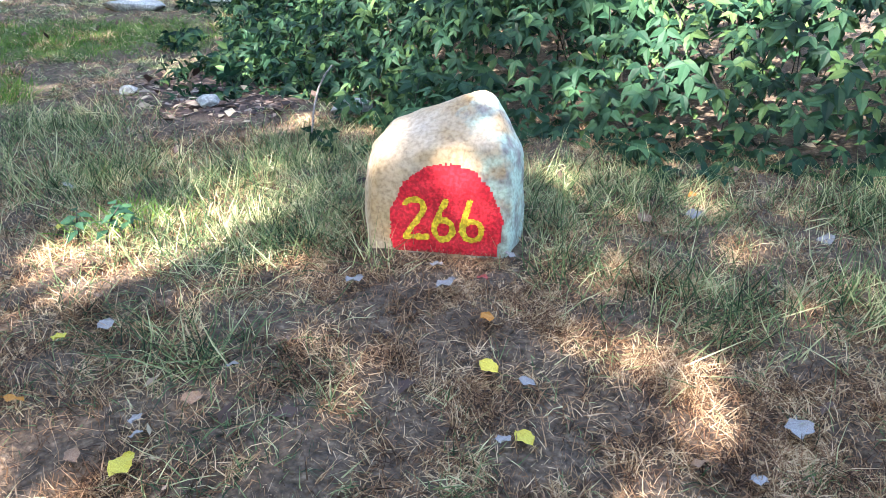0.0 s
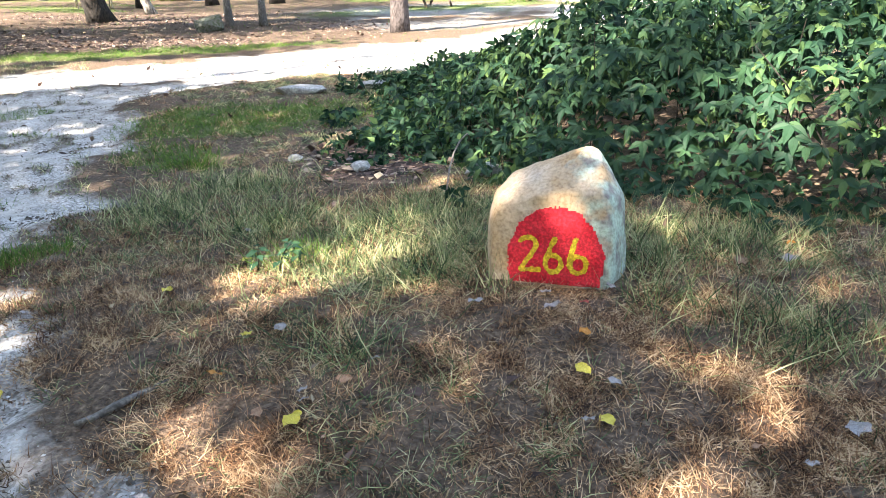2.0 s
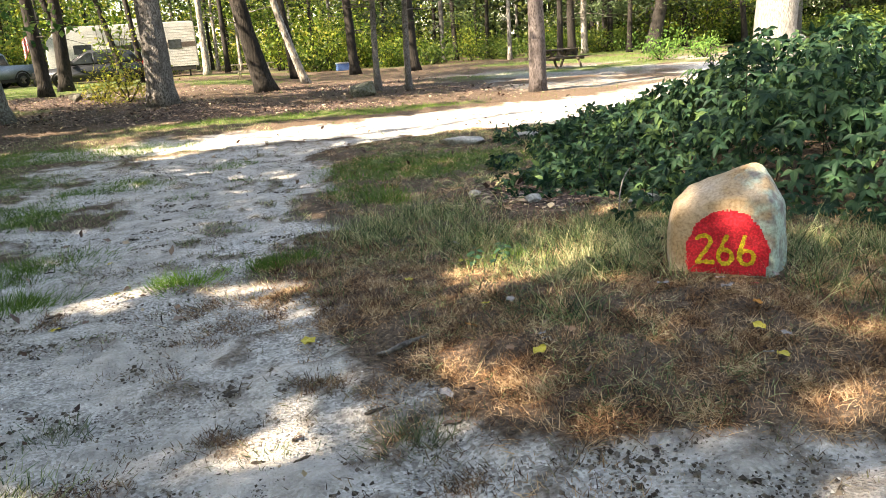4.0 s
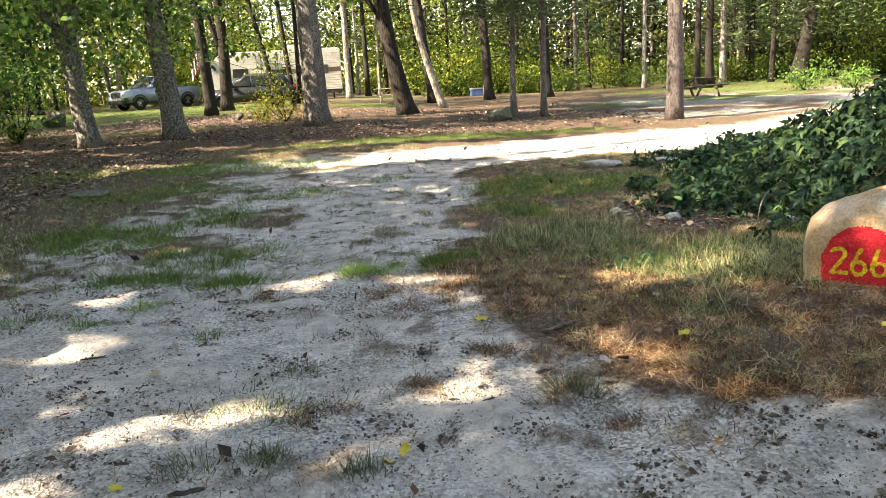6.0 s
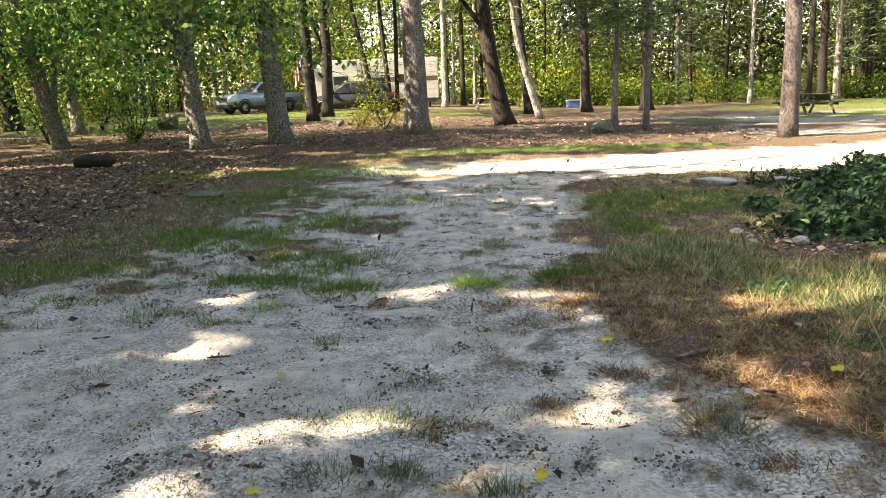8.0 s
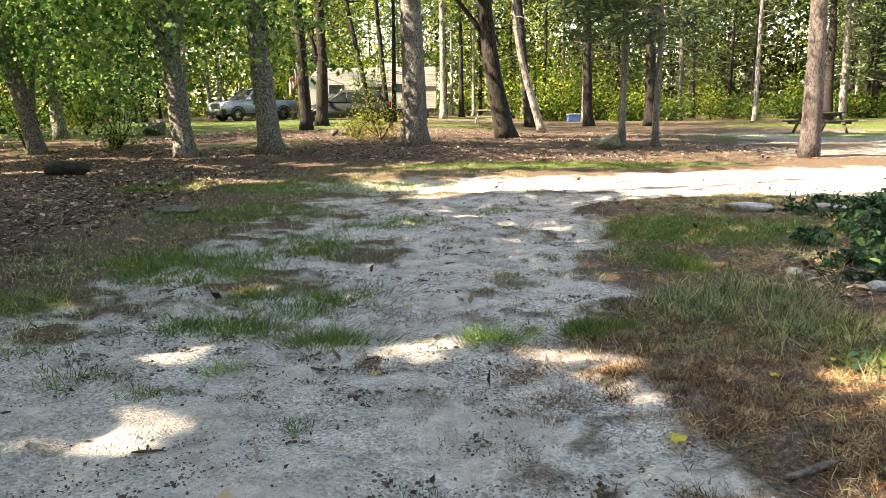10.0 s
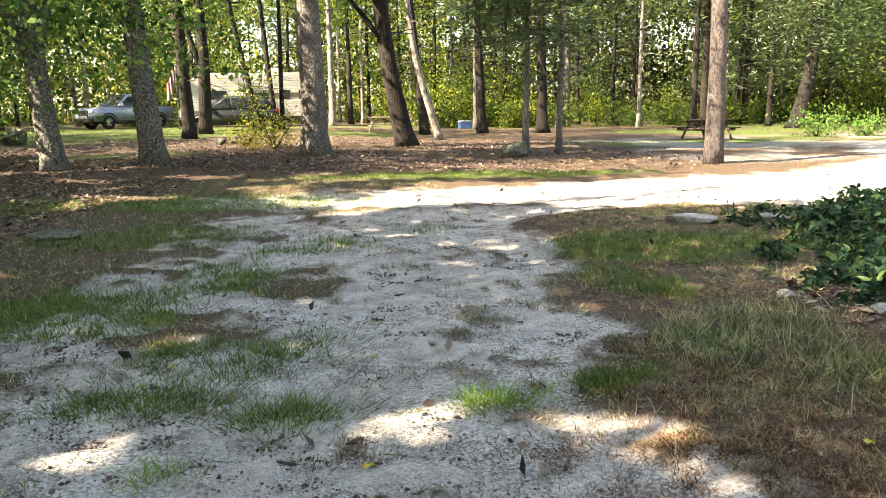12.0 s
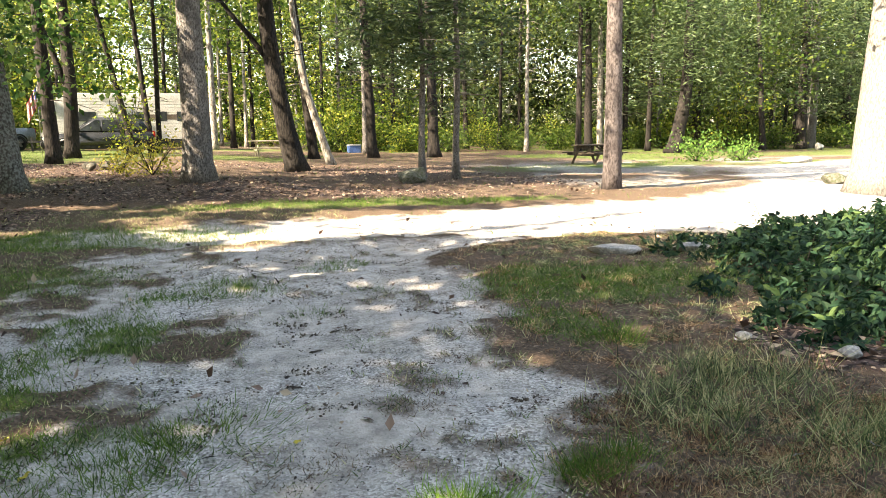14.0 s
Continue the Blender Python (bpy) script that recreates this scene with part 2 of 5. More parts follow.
def ground_material():
    m, n, l, b = material("forest ground", 0.95)
    at = n.new("ShaderNodeAttribute")
    at.attribute_name = "zone"
    sep = n.new("ShaderNodeSeparateColor")
    l.new(at.outputs["Color"], sep.inputs[0])
    co = n.new("ShaderNodeTexCoord")

    def nz(scale, detail=5, rough=0.6):
        t = n.new("ShaderNodeTexNoise")
        t.inputs["Scale"].default_value, t.inputs["Detail"].default_value, t.inputs["Roughness"].default_value = scale, detail, rough
        l.new(co.outputs["Object"], t.inputs["Vector"])
        return t.outputs[0]

    def ramp(src, *stops):
        r = n.new("ShaderNodeValToRGB")
        el = r.color_ramp.elements
        while len(el) < len(stops):
            el.new(0.5)
        for i, (p, c) in enumerate(stops):
            el[i].position, el[i].color = p, (*c, 1)
        l.new(src, r.inputs[0])
        return r.outputs[0]

    def mix(f, a, c):
        x = n.new("ShaderNodeMixRGB")
        l.new(f, x.inputs[0])
        l.new(a, x.inputs[1])
        l.new(c, x.inputs[2])
        return x.outputs[0]

    def mask(share, src, soft=0.25):
        """Share of a zone, broken up along its rim by noise."""
        a = n.new("ShaderNodeMath")
        a.operation = "ADD"
        l.new(share, a.inputs[0])
        l.new(src, a.inputs[1])
        r = n.new("ShaderNodeMapRange")
        r.inputs[1].default_value, r.inputs[2].default_value = 1.0 - soft, 1.0 + soft
        l.new(a.outputs[0], r.inputs[0])
        return r.outputs[0]

    big, mid, fine, grit, n_break = nz(1.3), nz(7), nz(38), nz(160, 3), nz(14, 8, 0.75)
    vor = n.new("ShaderNodeTexVoronoi")
    vor.inputs["Scale"].default_value = 75
    l.new(co.outputs["Object"], vor.inputs["Vector"])
    cell = n.new("ShaderNodeSeparateColor")
    l.new(vor.outputs["Color"], cell.inputs[0])
    sand = ramp(mid, (0.3, (0.26, 0.232, 0.21)), (0.5, (0.43, 0.388, 0.35)), (0.7, (0.58, 0.525, 0.475)))
    stones = ramp(cell.outputs[0], (0.0, (0.1, 0.094, 0.09)), (0.4, (0.38, 0.355, 0.335)), (1.0, (0.78, 0.75, 0.72)))
    sand = mix(ramp(big, (0.4, (0.1, 0.1, 0.1)), (0.6, (0.8, 0.8, 0.8))), sand, stones)
    sand = mix(ramp(nz(2.6, 7, 0.7), (0.48, (0, 0, 0)), (0.64, (0.65, 0.65, 0.65))), sand, ramp(fine, (0.3, (0.10, 0.088, 0.078)), (0.7, (0.34, 0.30, 0.26))))
    sand = mix(ramp(fine, (0.24, (1, 1, 1)), (0.36, (0, 0, 0))), sand, ramp(grit, (0, (0.10, 0.085, 0.07)), (1, (0.16, 0.13, 0.1))))
    soil = ramp(fine, (0.3, (0.03, 0.02, 0.014)), (0.55, (0.11, 0.073, 0.05)), (0.75, (0.25, 0.18, 0.125)))
    vor2 = n.new("ShaderNodeTexVoronoi")
    vor2.inputs["Scale"].default_value = 26
    l.new(co.outputs["Object"], vor2.inputs["Vector"])
    cell2 = n.new("ShaderNodeSeparateColor")
    l.new(vor2.outputs["Color"], cell2.inputs[0])
    litter = ramp(cell2.outputs[0], (0.0, (0.014, 0.009, 0.008)), (0.55, (0.06, 0.037, 0.03)), (0.85, (0.13, 0.082, 0.066)), (1.0, (0.3, 0.24, 0.2)))
    turf = ramp(fine, (0.3, (0.035, 0.05, 0.014)), (0.7, (0.13, 0.16, 0.045)))
    col = mix(mask(sep.outputs[2], mid), soil, turf)
    col = mix(mask(sep.outputs[1], fine), col, litter)
    col = mix(mask(sep.outputs[0], n_break, 0.3), col, sand)
    l.new(col, b.inputs["Base Color"])
    bu = n.new("ShaderNodeBump")
    bu.inputs["Strength"].default_value, bu.inputs["Distance"].default_value = 1.0, 0.02
    add = n.new("ShaderNodeMath")
    l.new(fine, add.inputs[0])
    soft = n.new("ShaderNodeMath")
    soft.operation = "MULTIPLY"
    soft.inputs[1].default_value = 0.5
    l.new(vor.outputs["Distance"], soft.inputs[0])
    l.new(soft.outputs[0], add.inputs[1])
    l.new(add.outputs[0], bu.inputs["Height"])
    l.new(bu.outputs[0], b.inputs["Normal"])
    return m


GROUND = ground_material()
BARK_GREY = mottled("grey pine bark", (0.10, 0.09, 0.086), (0.21, 0.195, 0.187), (0.06, 0.053, 0.05), 6.0, 38, 0.95, 1.0, depth=0.03, stretch=(1, 1, 0.5))
BARK_LICHEN = mottled("lichened oak bark", (0.045, 0.038, 0.034), (0.1, 0.088, 0.08), (0.2, 0.205, 0.19), 7.0, 22, 0.95, 0.9, depth=0.03, stretch=(1, 1, 0.85))
BARK_DARK = mottled("dark bark", (0.017, 0.014, 0.012), (0.04, 0.033, 0.029), (0.01, 0.0085, 0.008), 3.0, 24, 0.95, 1.0, depth=0.03, stretch=(1, 1, 0.3))
BARK_PALE = mottled("pale bark", (0.22, 0.2, 0.18), (0.36, 0.335, 0.31), (0.1, 0.085, 0.075), 3.0, 16, 0.9, 0.8, depth=0.02, stretch=(1, 1, 0.4))
BARK_WHITE = mottled("warm grey bark", (0.18, 0.172, 0.16), (0.24, 0.23, 0.218), (0.11, 0.104, 0.096), 3.0, 34, 0.9, 0.8, depth=0.02, stretch=(1, 1, 0.4))
BARK_PINK = mottled("pinkish pine bark", (0.085, 0.07, 0.07), (0.14, 0.12, 0.118), (0.05, 0.04, 0.039), 2.5, 26, 0.95, 0.9, depth=0.02, stretch=(1, 1, 0.5))
CROWN = leafy("canopy leaves", [(0.02, 0.05, 0.01), (0.05, 0.095, 0.016), (0.085, 0.13, 0.025), (0.14, 0.17, 0.035)], 0.5, patch=0.35, size=0.45)
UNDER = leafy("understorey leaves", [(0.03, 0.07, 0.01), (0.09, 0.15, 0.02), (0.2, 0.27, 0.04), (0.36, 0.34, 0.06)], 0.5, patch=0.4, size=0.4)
SPRAY = ([(0, 0, 0), (-0.1, 0.5, 0.02), (0.1, 0.5, 0.02), (0, 1, -0.05)], [(0, 2, 1), (1, 2, 3)])
OAK = leafy("oak leaves", [(0.02, 0.065, 0.016), (0.06, 0.15, 0.035), (0.13, 0.25, 0.06), (0.28, 0.37, 0.1)], 0.5, patch=0.35, size=0.9)
# leaf tones darkened to put the woods' shade into the colour
SHADY = leafy("forest leaves coloured as in shade", [(0.006, 0.013, 0.004), (0.02, 0.036, 0.009), (0.05, 0.075, 0.018), (0.15, 0.17, 0.045)], 0.45, patch=0.42, size=0.5)
NEEDLE = leafy("pine needles", [(0.025, 0.05, 0.02), (0.06, 0.095, 0.04), (0.11, 0.15, 0.06)], 0.35)
CREEPER = leafy("creeper leaves", [(0.005, 0.02, 0.012), (0.015, 0.046, 0.025), (0.03, 0.073, 0.035), (0.07, 0.12, 0.038)], 0.3, 0.6, gloss=0.2, patch=0.25, size=2.2)
CREEPER_PIECE = leafy("creeper leaf", [(0.009, 0.032, 0.018), (0.02, 0.056, 0.029), (0.036, 0.082, 0.036)], 0.3, 0.6, False, 0.2)
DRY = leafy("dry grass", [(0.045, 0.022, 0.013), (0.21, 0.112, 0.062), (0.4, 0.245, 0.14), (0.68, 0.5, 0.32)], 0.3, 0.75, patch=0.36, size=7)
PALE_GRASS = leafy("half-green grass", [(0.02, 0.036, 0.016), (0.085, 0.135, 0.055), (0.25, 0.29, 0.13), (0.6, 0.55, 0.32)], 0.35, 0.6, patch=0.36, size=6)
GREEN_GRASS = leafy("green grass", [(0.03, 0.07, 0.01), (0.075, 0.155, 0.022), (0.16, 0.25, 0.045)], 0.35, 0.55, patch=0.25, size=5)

# ---- ground: one sheet to the horizon ----
def steps(lo, hi, fine, spread):
    """Grid lines: evenly fine from lo to hi, then wider and wider to the horizon."""
    mid = np.arange(lo, hi + fine / 2, fine)
    out = []
    s, d = 0.0, fine
    while s < 2500:
        d *= spread
        s += d
        out.append(s)
    out = np.array(out)
    return np.concatenate([(lo - out)[::-1], mid, hi + out])


def build_ground():
    xs, ys = steps(-5.0, 6.5, 0.06, 1.075), steps(1.0, 13.0, 0.06, 1.07)
    X, Y = np.meshgrid(xs, ys)
    sand, litter, green = zones(X, Y)
    near = ss((40 - np.hypot(X, Y)) / 10)
    Z = land(X, Y) + near * ((wave(X, Y, 0.9, 11) - 0.5) * 0.05 + (wave(X, Y, 0.28, 12) - 0.5) * 0.034 + (wave(X, Y, 0.12, 13) - 0.5) * 0.034)
    Z -= near * 0.025 * sand
    v = np.stack([X, Y, Z], -1).reshape(-1, 3)
    ny, nx = X.shape
    i = (np.arange(ny - 1)[:, None] * nx + np.arange(nx - 1)[None]).reshape(-1)
    mesh = mesh_of("ground", v, np.stack([i, i + 1, i + nx + 1, i + nx], -1))
    col = mesh.color_attributes.new("zone", "FLOAT_COLOR", "POINT")
    far = ss((np.hypot(X, Y) - 45) / 30)
    data = np.stack([sand * (1 - far), np.maximum(litter, far * 0.4), green, np.ones_like(X)], -1).astype(np.float32)
    col.data.foreach_set("color", data.reshape(-1))
    ob = part("ground", mesh, GROUND, smooth=True)
    return tagged(ob, "sandy gravel drive, dry grass and leaf-littered forest ground", "ground", kind="structure")


build_ground()


def surface(x, y):
    x, y = np.asarray(x, float), np.asarray(y, float)
    s = zones(x, y)[0]
    return (land(x, y) + (wave(x, y, 0.9, 11) - 0.5) * 0.05 + (wave(x, y, 0.28, 12) - 0.5) * 0.034 - 0.025 * s)


# ---- sun flecks: places on the ground that the crowns leave open to the sun ----
OPEN = [(-1.78, 4.1, 0.42, 0.13, 37), (-1.42, 3.19, 0.26, 0.08, 25), (-1.02, 2.96, 0.3, 0.1, 20), (-0.46, 3.07, 0.17, 0.18, 0), (-1.2, 2.49, 0.2, 0.06, 15),
        (-0.45, 5.38, 0.17, 0.12, 0), (0.02, 5.5, 0.12, 0.1, 0), (0.54, 5.07, 0.22, 0.14, 0), (0.34, 3.7, 0.27, 0.11, 15), (0.38, 3.11, 0.17, 0.14, 0),
        (0.82, 3.11, 0.13, 0.1, 0), (1.4, 3.27, 0.1, 0.2, 0), (2.15, 4.5, 0.6, 0.3, 10), (4.0, 3.72, 0.1, 0.04, 10), (1.8, 2.62, 0.27, 0.16, 0),
        (2.55, 2.5, 0.1, 0.09, 0), (3.08, 2.77, 0.08, 0.1, 0), (0.56, 4.61, 0.18, 0.08, 0), (-1.79, 5.15, 0.15, 0.1, 0), (5.75, 4.5, 0.8, 0.4, 0)]


def sunlit(p):
    """True where light that passes the point p lands in the open."""
    k = p[:, 2] / SUN.z
    x, y = p[:, 0] - k * SUN.x, p[:, 1] - k * SUN.y
    hit = (y > 12.3 + 0.5 * np.sin(x * 1.3) - 0.09 * np.clip(x, 0, 12)) & (y < 15.2 + 0.12 * np.clip(x, 0, 9) + 0.5 * np.sin(x * 0.9 + 1)) & (x > -0.8 + (y - 13) * 0.5) & (x < 13)
    hit |= (y > 13.0) & (y < 16.5) & (x > -5) & (x < 0) & (wave(x, y, 0.9, 31) > 0.5)
    hit |= (y > 16.2) & (wave(x * 0.55, y, 1.1, 33) * 0.6 + wave(x, y, 0.5, 34) * 0.4 > 0.63)
    for cx, cy, rx, ry, a in OPEN:
        c, s = math.cos(radians(a)), math.sin(radians(a))
        u, v = (x - cx) * c + (y - cy) * s, -(x - cx) * s + (y - cy) * c
        hit |= (u / (rx + 0.105)) ** 2 + (v / (ry + 0.105)) ** 2 < 1
    return hit


# ---- the numbered stone ----
from mathutils.bvhtree import BVHTree


def stone_mesh(name, corners, cuts, rough, seed, bevel=0.03):
    bm = bmesh.new()
    for c in corners:
        bm.verts.new(c)
    hull = bmesh.ops.convex_hull(bm, input=bm.verts)
    bmesh.ops.delete(bm, geom=[v for v in bm.verts if not v.link_faces], context="VERTS")
    bmesh.ops.bevel(bm, geom=list(bm.edges), offset=bevel, segments=2, profile=0.6, affect="EDGES", clamp_overlap=True)
    bmesh.ops.triangulate(bm, faces=list(bm.faces))
    for _ in range(cuts):
        long = [e for e in bm.edges if e.calc_length() > 0.022]
        bmesh.ops.subdivide_edges(bm, edges=long, cuts=1, use_grid_fill=True)
        bmesh.ops.triangulate(bm, faces=list(bm.faces))
    bmesh.ops.smooth_vert(bm, verts=list(bm.verts), factor=0.5, use_axis_x=True, use_axis_y=True, use_axis_z=True)
    bm.normal_update()
    for v in bm.verts:
        p = v.co
        d = noise.noise(p * 6 + Vector((seed, 0, 0))) * 0.6 + noise.noise(p * 17) * 0.3 + noise.noise(p * 45) * 0.22
        v.co = p + v.normal * d * rough
    return bm


def rock_material():
    m, n, l, b = material("painted marker stone", 0.9)
    co = n.new("ShaderNodeTexCoord")

    def nz(scale, detail=5):
        t = n.new("ShaderNodeTexNoise")
        t.inputs["Scale"].default_value, t.inputs["Detail"].default_value = scale, detail
        l.new(co.outputs["Object"], t.inputs["Vector"])
        return t.outputs[0]

    def ramp(src, *stops):
        r = n.new("ShaderNodeValToRGB")
        el = r.color_ramp.elements
        while len(el) < len(stops):
            el.new(0.5)
        for i, (p, c) in enumerate(stops):
            el[i].position, el[i].color = p, (*c, 1)
        l.new(src, r.inputs[0])
        return r.outputs[0]
    base = ramp(nz(5), (0.32, (0.36, 0.23, 0.12)), (0.5, (0.44, 0.33, 0.23)), (0.68, (0.50, 0.41, 0.34)))
    sep = n.new("ShaderNodeSeparateXYZ")
    l.new(co.outputs["Object"], sep.inputs[0])
    add = n.new("ShaderNodeMath")
    add.operation = "MULTIPLY_ADD"
    add.inputs[1].default_value = 1.3
    l.new(sep.outputs[0], add.inputs[0])
    l.new(nz(9), add.inputs[2])
    side = n.new("ShaderNodeMixRGB")          # grey-green lichen on the one side
    l.new(ramp(add.outputs[0], (0.60, (0, 0, 0)), (0.76, (1, 1, 1))), side.inputs[0])
    l.new(base, side.inputs[1])
    l.new(ramp(nz(14), (0.4, (0.23, 0.2, 0.19)), (0.6, (0.42, 0.5, 0.42))), side.inputs[2])
    speck = n.new("ShaderNodeMixRGB")
    speck.blend_type = "MULTIPLY"
    speck.inputs[0].default_value = 0.6
    l.new(side.outputs[0], speck.inputs[1])
    l.new(ramp(nz(70, 4), (0.3, (0.45, 0.42, 0.4)), (0.6, (1.1, 1.1, 1.1))), speck.inputs[2])
    l.new(speck.outputs[0], b.inputs["Base Color"])
    bu = n.new("ShaderNodeBump")
    bu.inputs["Strength"].default_value, bu.inputs["Distance"].default_value = 0.6, 0.008
    l.new(nz(55, 6), bu.inputs["Height"])
    l.new(bu.outputs[0], b.inputs["Normal"])
    return m


def chalk(name, c1, c2):
    return mottled(name, c1, c2, None, 12, 90, 0.75, 0.6, depth=0.006)


def marker_stone():
    ground = float(land(2.95, 3.85))
    ob = thing("marker_stone", "weathered tan boulder painted with a red dome and yellow 266", "rock", (2.84, 3.73, ground + 0.005), -37)
    corners = [(-0.275, 0.03, -0.08), (0.235, -0.01, -0.08), (-0.265, 0.05, 0.26), (-0.245, 0.08, 0.335), (-0.06, 0.06, 0.40), (0.10, 0.05, 0.425), (0.205, 0.05, 0.40),
               (-0.29, 0.24, 0.35), (-0.2, 0.30, 0.435), (-0.02, 0.31, 0.50), (0.12, 0.25, 0.58), (0.165, 0.25, 0.555), (0.275, 0.2, 0.37), (0.305, 0.22, -0.08),
               (0.24, 0.05, 0.25), (-0.25, 0.45, 0.28), (0.22, 0.48, 0.33), (-0.25, 0.5, -0.08), (0.25, 0.5, -0.08), (-0.31, 0.2, 0.2), (-0.30, 0.2, -0.08)]
    bm = stone_mesh("stone", corners, 4, 0.013, 3.1, 0.012)
    tree = BVHTree.FromBMesh(bm)
    part("stone", bm, rock_material(), ob, smooth=True)

    def cover(name, inside, step, lift, mat, label, box_):
        """A coat of paint on the face: a fine grid laid onto the stone where the shape holds."""
        x0, x1, z0, z1 = box_
        nx, nz_ = int((x1 - x0) / step), int((z1 - z0) / step)
        pb = bmesh.new()
        grid = {}
        for i in range(nx + 1):
            for k in range(nz_ + 1):
                x, z = x0 + i * step, z0 + k * step
                if inside(x, z):
                    hit, nrm, _, _ = tree.ray_cast(Vector((x, -1, z)), Vector((0, 1, 0)))
                    if hit and hit.y < 0.16:
                        grid[i, k] = pb.verts.new(hit + nrm * lift)
        for (i, k), v in grid.items():
            q = [grid.get(c) for c in ((i, k), (i + 1, k), (i + 1, k + 1), (i, k + 1))]
            if all(q):
                pb.faces.new(q)
        return part(name, pb, mat, ob, label, smooth=True)

    def dome(x, z):
        w = 0.012 * noise.noise((x * 25, z * 25, 0)) + 0.008 * noise.noise((x * 70, z * 70, 3))
        return ((x - 0.005) / 0.205) ** 2 + ((z - 0.125) / 0.235) ** 2 < 1 + w * 9 and z > 0.02
    cover("paint_dome", dome, 0.0055, 0.0025, chalk("red paint", (0.60, 0.012, 0.03), (0.72, 0.03, 0.05)), "red painted dome", (-0.24, 0.24, 0.02, 0.40))

    def stroke(points, half):
        segs = [(Vector(a), Vector(b)) for a, b in zip(points, points[1:])]

        def inside(x, z):
            p = Vector((x, z))
            h = half * (1 + 0.35 * noise.noise((x * 40, z * 40, 7)))
            for a, b in segs:
                d = b - a
                s = max(0, min(1, (p - a).dot(d) / d.length_squared))
                if (a + d * s - p).length < h:
                    return True
            return False
        return inside
    yellow = chalk("yellow paint", (0.62, 0.42, 0.02), (0.75, 0.55, 0.04))

    def ring(cx, cz, rx, rz, a0, a1, n=14):
        return [(cx + rx * math.cos(radians(a0 + (a1 - a0) * i / n)), cz + rz * math.sin(radians(a0 + (a1 - a0) * i / n))) for i in range(n + 1)]
    two = ring(-0.109, 0.192, 0.034, 0.03, 160, -25, 9) + [(-0.137, 0.084)] + [(-0.060, 0.084)]
    six = [(0.002, 0.222), (-0.018, 0.178), (-0.033, 0.135)] + ring(-0.002, 0.116, 0.033, 0.037, 170, 530, 18)
    other = [(0.088, 0.224), (0.075, 0.18), (0.066, 0.137)] + ring(0.1, 0.118, 0.035, 0.036, 170, 530, 18)
    for digit, path in (("two", two), ("six", six), ("six", other)):
        x0, x1 = min(p[0] for p in path) - 0.03, max(p[0] for p in path) + 0.03
        cover("digit_" + digit, stroke(path, 0.013), 0.004, 0.005, yellow, "yellow hand-painted digit", (x0, x1, 0.04, 0.26))


marker_stone()


# ---- trees ----
def limb_points(a, direction, length, sag, n=5, seed=0):
    a, d = Vector(a), Vector(direction).normalized()
    out = []
    for i in range(n + 1):
        s = i / n
        w = Vector((noise.noise((s * 3, seed, 0)), noise.noise((s * 3, seed, 5)), noise.noise((s * 3, seed, 9)))) * 0.12 * length
        out.append(a + d * (length * s) + Vector((0, 0, -sag * s * s)) + w * s)
    return out


def clumps(centres, radius, per, size, squash=0.7):
    """Leaf places gathered in loose clumps round the given centres."""
    c = np.repeat(np.asarray(centres, float), per, axis=0)
    p = c + rng.normal(size=c.shape) * np.array([radius, radius, radius * squash])
    return p, size * rng.uniform(0.6, 1.4, len(p))


